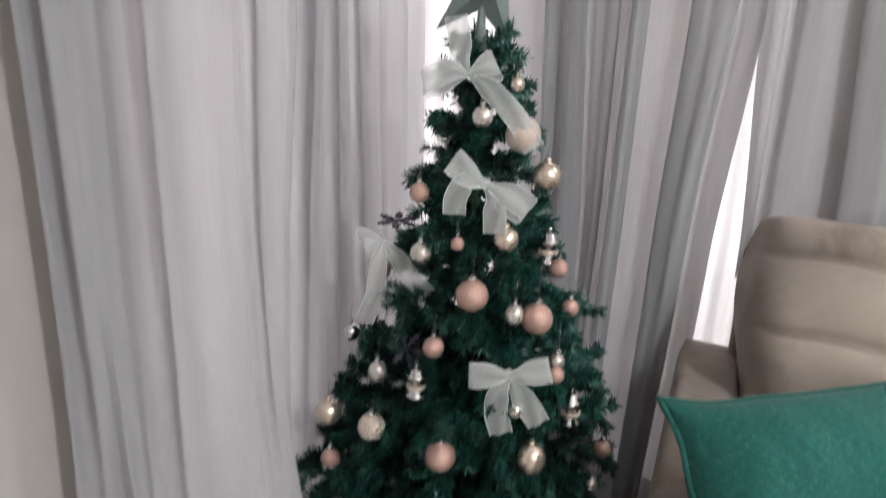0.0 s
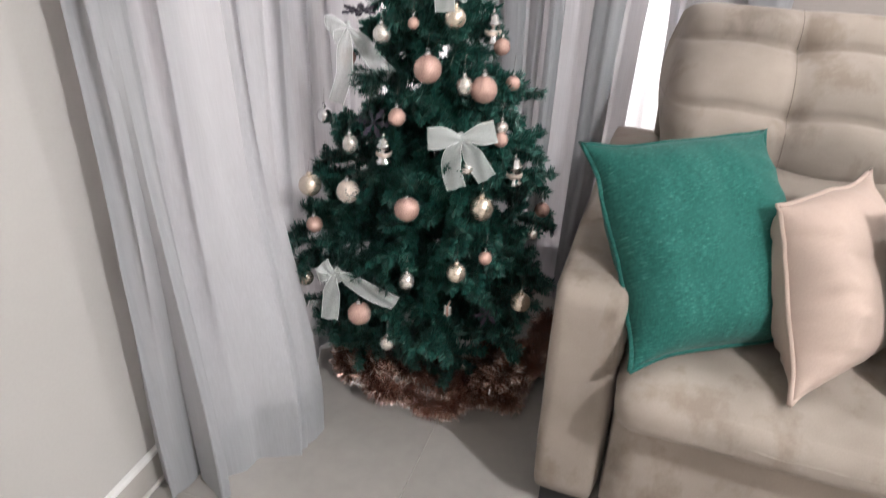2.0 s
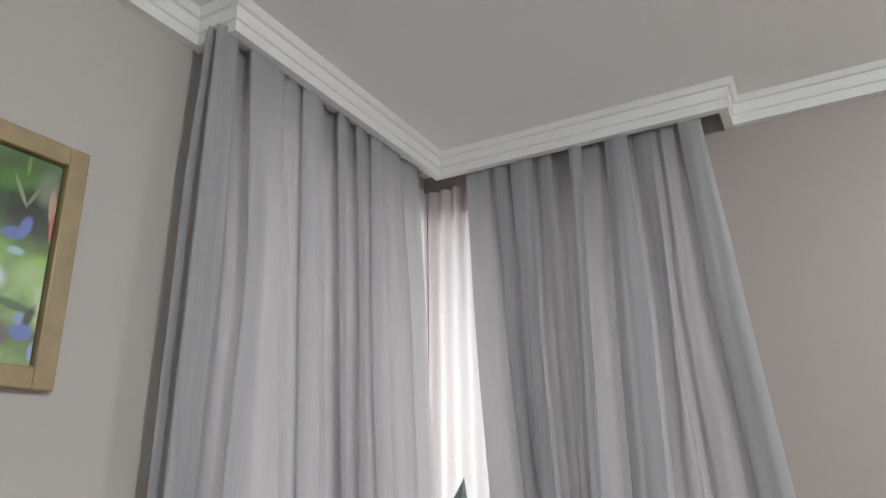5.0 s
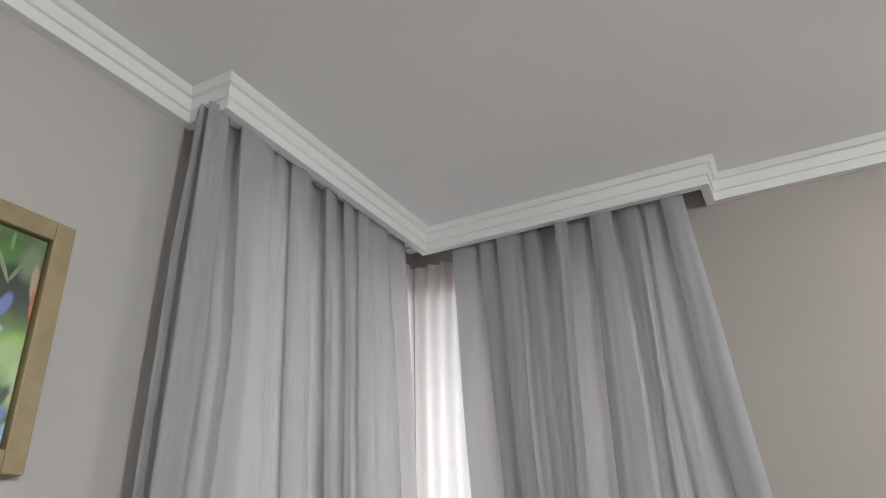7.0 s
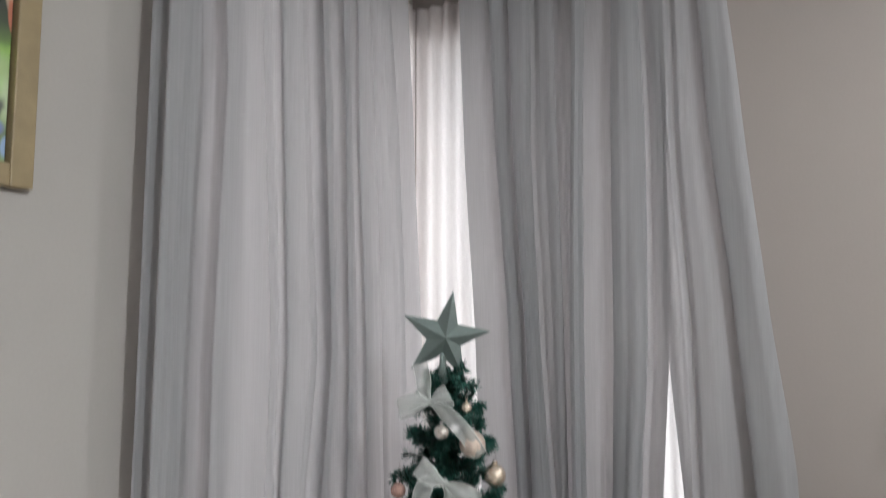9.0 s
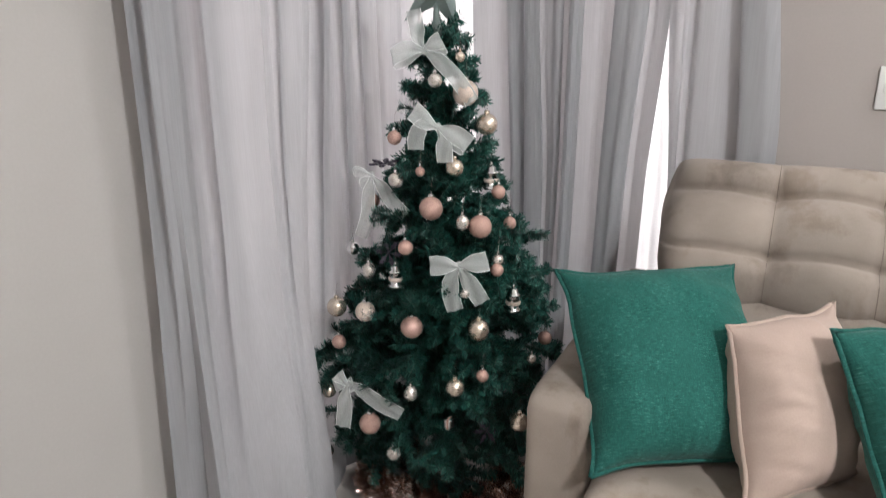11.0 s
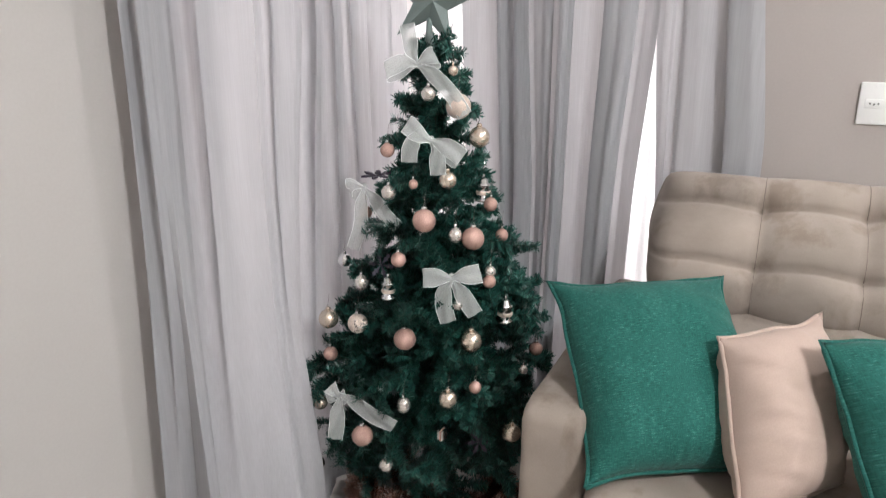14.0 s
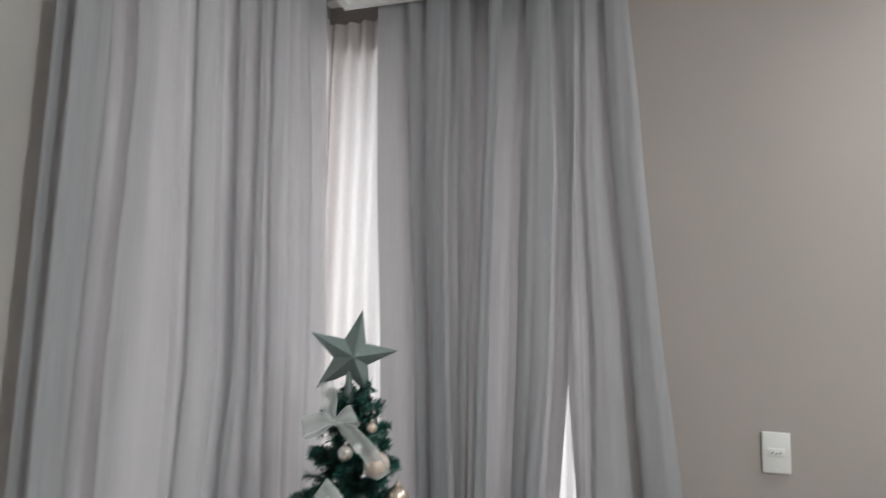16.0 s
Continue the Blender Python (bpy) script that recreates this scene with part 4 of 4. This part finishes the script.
bauble((0.241, -0.719, 0.779), 0.019, M_CHROME, "mirrored silver bauble on the tree")
bauble((0.632, -0.771, 0.637), 0.026, M_CHAMP, "ribbed champagne gold bauble on the tree", ridges=1, tall=1.08)
bauble((0.345, -0.826, 0.652), 0.026, M_PEARL, "pearly bauble with a cluster of beads", studs=True)
bauble((0.546, -0.675, 1.202), 0.031, M_PEARL, "large pearly glitter bauble under the ribbon")
for p in ((0.575, -0.745, 0.898, 0.0165), (0.343, -0.798, 0.755, 0.017), (0.502, -0.878, 0.481, 0.0165), (0.206, -0.835, 0.200, 0.015)):
    bauble(p[:3], p[3], M_SILVER, "ribbed pearl silver bauble on the tree", ridges=1, tall=1.22)
for p in ((0.411, -0.768, 0.993, 0.019), (0.598, -0.775, 0.73, 0.015), (0.46, -0.897, 0.309, 0.018), (0.727, -0.651, 0.526, 0.013), (0.644, -0.69, 0.797, 0.015), (0.489, -0.713, 1.232, 0.018)):
    bauble(p[:3], p[3], M_SILVER, "smooth pearl silver bauble on the tree")


def lantern(p, h, label):
    ob = thing("tree_ornament", label, "ornament", p, group="silver tree ornaments")
    r = h * 0.28
    part("body", lathe([(0, -h * 0.5), (r * 1.15, -h * 0.5), (r * 1.15, -h * 0.42), (r * 0.8, -h * 0.38), (r, -h * 0.1), (r * 0.8, h * 0.12), (r * 1.05, h * 0.14), (r * 1.05, h * 0.20), (r * 0.75, h * 0.24), (r * 0.62, h * 0.40), (0, h * 0.48)], 14), M_CHROME, ob)
    part("knob", lathe([(0, h * 0.46), (r * 0.25, h * 0.50), (r * 0.2, h * 0.58), (0, h * 0.62)], 10), M_CHROME, ob)
    part("band", lathe([(r * 1.02, -h * 0.22), (r * 1.1, -h * 0.18), (r * 1.1, -h * 0.10), (r * 0.99, -h * 0.06)], 14), M_PEARL, ob, "pale band")
    part("thread", tube([(0, 0, h * 0.6), (0, 0.005, h * 0.6 + 0.04)], 0.0004, 3), M_SILVER, ob)


lantern((0.427, -0.823, 0.756), 0.060, "silver bell-shaped ornament on the tree")
lantern((0.609, -0.647, 0.994), 0.062, "silver lantern ornament on the tree")
lantern((0.683, -0.662, 0.682), 0.066, "silver lantern ornament on the tree")
gift = thing("tree_ornament", "tiny silver parcel ornament on the tree", "ornament", (0.598, -0.862, 0.401), group="silver tree ornaments")
part("parcel", box(-0.010, 0.010, -0.010, 0.010, -0.013, 0.013, 0.002, 1), M_CHROME, gift, smooth=False)
part("parcel_ribbon", box(-0.0025, 0.0025, -0.0108, 0.0108, -0.0137, 0.0137), M_PINK, gift, "rose ribbon", smooth=False)


def flake(p, rad, face, roll, label):
    ob = thing("glitter_leaf", label, "ornament", group="purple glitter ornaments")
    z_ax = Vector(face).normalized()
    x_ax = z_ax.orthogonal().normalized()
    y_ax = z_ax.cross(x_ax)
    ob.matrix_world = Matrix(((x_ax.x, y_ax.x, z_ax.x, p[0]), (x_ax.y, y_ax.y, z_ax.y, p[1]), (x_ax.z, y_ax.z, z_ax.z, p[2]), (0, 0, 0, 1))) @ pose(0, 0, 0, 0, 0, roll)
    for k in range(6):
        bm = bmesh.new()
        vs = [(0, -0.003), (0.35, -0.07), (0.5, -0.20), (0.56, -0.06), (0.74, -0.15), (0.78, -0.03), (1.0, 0.0), (0.78, 0.03), (0.74, 0.15), (0.56, 0.06), (0.5, 0.20), (0.35, 0.07), (0, 0.003)]
        lo = [bm.verts.new((x * rad, y * rad, -0.0012)) for x, y in vs]
        hi = [bm.verts.new((x * rad, y * rad, 0.0012 + 0.004 * x)) for x, y in vs]
        bm.faces.new(hi), bm.faces.new(lo[::-1])
        for i in range(len(vs)):
            j = (i + 1) % len(vs)
            bm.faces.new((lo[i], lo[j], hi[j], hi[i]))
        bmesh.ops.rotate(bm, cent=(0, 0, 0), matrix=Matrix.Rotation(k * math.pi / 3, 3, "Z"), verts=bm.verts)
        part("petal", bm, M_PURPLE, ob, smooth=False)


flake((0.394, -0.800, 0.804), 0.042, (0.2, -1, 0.3), 10, "dark purple glitter snowflake among the branches")
flake((0.675, -0.802, 0.367), 0.038, (0.5, -1, 0.2), 25, "dark purple glitter snowflake among the branches")
flake((0.318, -0.690, 1.012), 0.042, (0.05, -0.12, 1.0), 5, "dark purple glitter snowflake among the branches")


def ribbon(points, width, name, parent, across=None):
    """A band of sheer ribbon through points given as (right, up, out) in centimetres from the knot."""
    pts = [Vector(p) * 0.01 for p in points]
    fine = []
    for i in range(len(pts) - 1):
        p0, p1, p2, p3 = pts[max(i - 1, 0)], pts[i], pts[i + 1], pts[min(i + 2, len(pts) - 1)]
        for k in range(6):
            t = k / 6
            fine.append(0.5 * ((2 * p1) + (p2 - p0) * t + (2 * p0 - 5 * p1 + 4 * p2 - p3) * t * t + (3 * p1 - p0 - 3 * p2 + p3) * t ** 3))
    fine.append(pts[-1])
    rows = []
    for i, p in enumerate(fine):
        d = (fine[min(i + 1, len(fine) - 1)] - fine[max(i - 1, 0)]).normalized()
        w = Vector((0, 0, 1)).cross(d)
        w = across if across else w.normalized() if w.length > 0.05 else Vector((1, 0, 0))
        f = i / (len(fine) - 1)
        wd = width * (0.22 + 0.78 * smooth01(min(1, p.length / 0.05)))
        row = []
        for k in range(7):
            s = -0.5 + k / 6
            q = p + w * wd * s + Vector((0, 0, 0.003 * math.cos(s * 9 + f * 7)))
            row.append(tuple(SIDE * q.x + ZED * q.y + FACE * q.z))
        rows.append(row)
    band = part(name, sheet(rows), M_RIBBON, parent)
    for side in (0, -1):
        part("selvedge", tube([r[side] for r in rows], 0.0007, 4), M_EDGE, band, "dense white woven border")
    return band


def bow(p, label, loops, tails, width=0.038, knot=0.009):
    ob = thing("ribbon_bow", label, "bow", Vector(p) + FACE * 0.012, group="ribbon bows")
    for l in loops:
        far = max((Vector(q) for q in l), key=lambda q: q.length)
        ribbon(l, width * 1.1, "loop", ob, Vector((-far.y, far.x, 0)).normalized())
    for t in tails:
        ribbon(t, width * 0.95, "tail", ob)
    kn = bmesh.new()
    bmesh.ops.create_icosphere(kn, subdivisions=2, radius=knot)
    for v in kn.verts:
        c = v.co * (1 + 0.2 * noise.noise(v.co * 150))
        v.co = SIDE * c.x + ZED * c.y * 1.2 + FACE * c.z * 0.8
    part("knot", kn, M_RIBBON, ob)
    return ob


bow((0.589, -0.789, 0.800), "white organza bow with two hanging tails",
    [[(0, 0, 0.8), (-2.5, 0.5, 1.8), (-6.4, 0.2, 1.6), (-6.6, -0.2, 0.4), (-3, -0.2, 0.2), (0, 0, 0.2)], [(0, 0, 0.8), (2.5, 0.9, 1.8), (6.6, 1.8, 1.6), (6.7, 1.4, 0.4), (3, 0.4, 0.2), (0, 0, 0.2)]],
    [[(0, -0.3, 0.8), (-1.6, -3, 1.6), (-1.8, -7, 1.4), (-0.6, -11.2, 1.6)], [(0, -0.3, 0.8), (2.2, -3, 1.2), (4.0, -6, 1.0), (6.0, -9.0, 1.2)]], 0.043)
bow((0.518, -0.757, 1.126), "white organza bow draped over the upper branches",
    [[(0, 0, 0.8), (-2.5, 1.2, 1.6), (-5.5, 3.8, 1.2), (-5.8, 3.4, 0.2), (-3, 1.6, 0.2), (0, 0, 0.2)], [(0, 0, 0.8), (3, -0.8, 1.8), (7.0, -3.4, 1.4), (6.6, -4.6, 0.4), (3, -2.2, 0.4), (0, 0, 0.2)]],
    [[(0, 0, 1.0), (-3.2, 0.6, 1.6), (-5.0, -2.0, 1.6), (-5.2, -5.2, 1.4)], [(0, -0.3, 0.8), (1.4, -2.4, 1.4), (1.6, -5, 1.4), (1.8, -8.2, 1.4)]], 0.040)
bow((0.312, -0.735, 0.990), "white organza bow with long trailing tails",
    [[(0, 0, 0.8), (-2, 1.0, 1.4), (-3.8, 0.6, 1.2), (-3.6, -1.8, 0.8), (-2, -1.4, 0.4), (0, 0, 0.2)]],
    [[(0, 0, 0.8), (3.0, -3.0, 1.6), (5.5, -6.6, 2.0), (9.0, -10.2, 1.6)], [(0, 0, 0.8), (-0.8, -5, 1.4), (-1.2, -10, 1.4), (-3.4, -16.5, 1.2)]], 0.036)
bow((0.342, -0.925, 0.487), "white organza bow with one tail lifted sideways",
    [[(0, 0, 0.8), (-1.6, 1.8, 1.2), (-2.6, 2.6, 0.6), (-2.2, -1.2, 0.6), (0, -0.6, 0.2)], [(0, 0, 0.8), (1.4, 1.4, 1.4), (1.8, 0.4, 1.6), (0.6, -1.0, 1.0), (0, 0, 0.2)]],
    [[(0, 0.6, 0.8), (4, -0.6, 2.2), (9, -4.0, 2.6), (14.0, -7.0, 2.0)], [(0, -0.4, 0.8), (-0.6, -4, 1.4), (-1.0, -8, 1.2), (-1.6, -12.0, 1.4)]], 0.040)
bow((0.466, -0.725, 1.300), "white organza bow at the tree top under the star",
    [[(0, 0, 0.8), (-3, 0.6, 1.6), (-7.4, -1.2, 1.2), (-7.0, -2.2, 0.2), (-3, -0.8, 0.2), (0, 0, 0.2)], [(0, 0, 0.8), (2.0, 1.4, 1.4), (4.2, 2.2, 1.0), (4.4, 1.0, 0.4), (2.2, 0.6, 0.2), (0, 0, 0.2)]],
    [[(0, 0, 0.8), (4, -2.5, 1.6), (8, -6.5, 1.8), (11.6, -11.8, 1.4)], [(0, 0, 0.6), (-1.4, 2.8, 0.8), (-1.8, 5.6, 0.6), (-2.6, 9.2, 0.4)]], 0.038)


# rose gold tinsel round the foot
def strand(a0, a1, radius, squash, off, lift, n, seed, fluff=1.0):
    """One lying stretch of foil tinsel, an arc about the foot, with its strips curling out of a thin core."""
    rng = random.Random(seed)
    verts, faces, pts = [], [], []
    for k in range(n):
        f = k / (n - 1)
        a = math.pi * (a0 + (a1 - a0) * f)
        rr = radius + 0.016 * math.sin(f * 21 + seed) + 0.009 * math.sin(f * 47)
        pts.append(Vector((AX + off[0] + squash * rr * math.cos(a), AY + off[1] + rr * math.sin(a), lift + 0.016 * math.sin(f * 15 + seed))))
    for a, b in zip(pts, pts[1:]):
        d = (b - a).normalized()
        s = d.orthogonal().normalized()
        t = d.cross(s)
        for _ in range(270):
            o = a + (b - a) * rng.random()
            an = rng.random() * math.tau
            w = (s * math.cos(an) + t * math.sin(an) + d * rng.uniform(-0.6, 0.6)).normalized()
            ln = fluff * rng.uniform(0.016, 0.042)
            if o.z + w.z * ln < 0.003:
                w.z = (0.003 - o.z) / ln
            wide = Vector((rng.uniform(-1, 1), rng.uniform(-1, 1), rng.uniform(-1, 1))).cross(w).normalized() * (rng.uniform(0.0004, 0.0009) if rng.random() < 0.9 else 0.0019)
            curl = Vector((rng.uniform(-1, 1), rng.uniform(-1, 1), rng.uniform(-0.6, 0.4))) * 0.004
            k = len(verts)
            m_, e = o + w * ln * 0.55, o + w * ln + curl
            e.z, m_.z = max(0.002, e.z), max(0.002, m_.z)
            verts += [o - wide, o + wide, m_ + wide, e + wide, e - wide, m_ - wide]
            faces += [(k, k + 1, k + 2, k + 5), (k + 5, k + 2, k + 3, k + 4)]
    me = bpy.data.meshes.new("tinsel_strand")
    me.from_pydata([tuple(v) for v in verts], [], faces)
    me.materials.append(M_TINSEL)
    return me


tg = thing("tinsel_garland", "rose gold foil tinsel garland lying round the tree foot", "tinsel")
for spec in ((0.90, 1.45, 0.245, 1.10, (0.02, -0.01), 0.050, 44, 1), (1.40, 2.12, 0.245, 1.12, (0.05, -0.01), 0.046, 60, 2), (1.45, 2.08, 0.185, 1.20, (0.07, 0.0), 0.075, 46, 3),
             (0.94, 1.45, 0.205, 1.08, (0.0, -0.02), 0.085, 38, 4), (0.90, 2.10, 0.135, 1.25, (0.03, 0.0), 0.060, 52, 5), (1.72, 2.14, 0.250, 1.15, (0.05, 0.02), 0.105, 36, 6)):
    part("tinsel_strand", strand(*spec), None, tg)

# ---- floor tiles ----
floor = thing("floor", "large greige porcelain floor tiles with fine joints", "floor", kind="structure")
part("grout_bed", box(-0.18, EAST + 0.15, SOUTH - 0.15, 0.18, -0.12, -0.003), M_GROUT, floor, smooth=False)
TS, TX, TY = 0.80, 0.565, -1.252
tile_me = mesh_of("tile", box(0.0012, TS - 0.0012, 0.0012, TS - 0.0012, -0.010, 0.0, 0.0012, 1), M_TILE, False)
for i in range(-1, 5):
    for j in range(-4, 2):
        x, y = TX + i * TS, TY + j * TS
        if x < EAST and y < 0.1:
            o = new("tile", tile_me)
            o.location, o.parent = (x, y, 0), floor
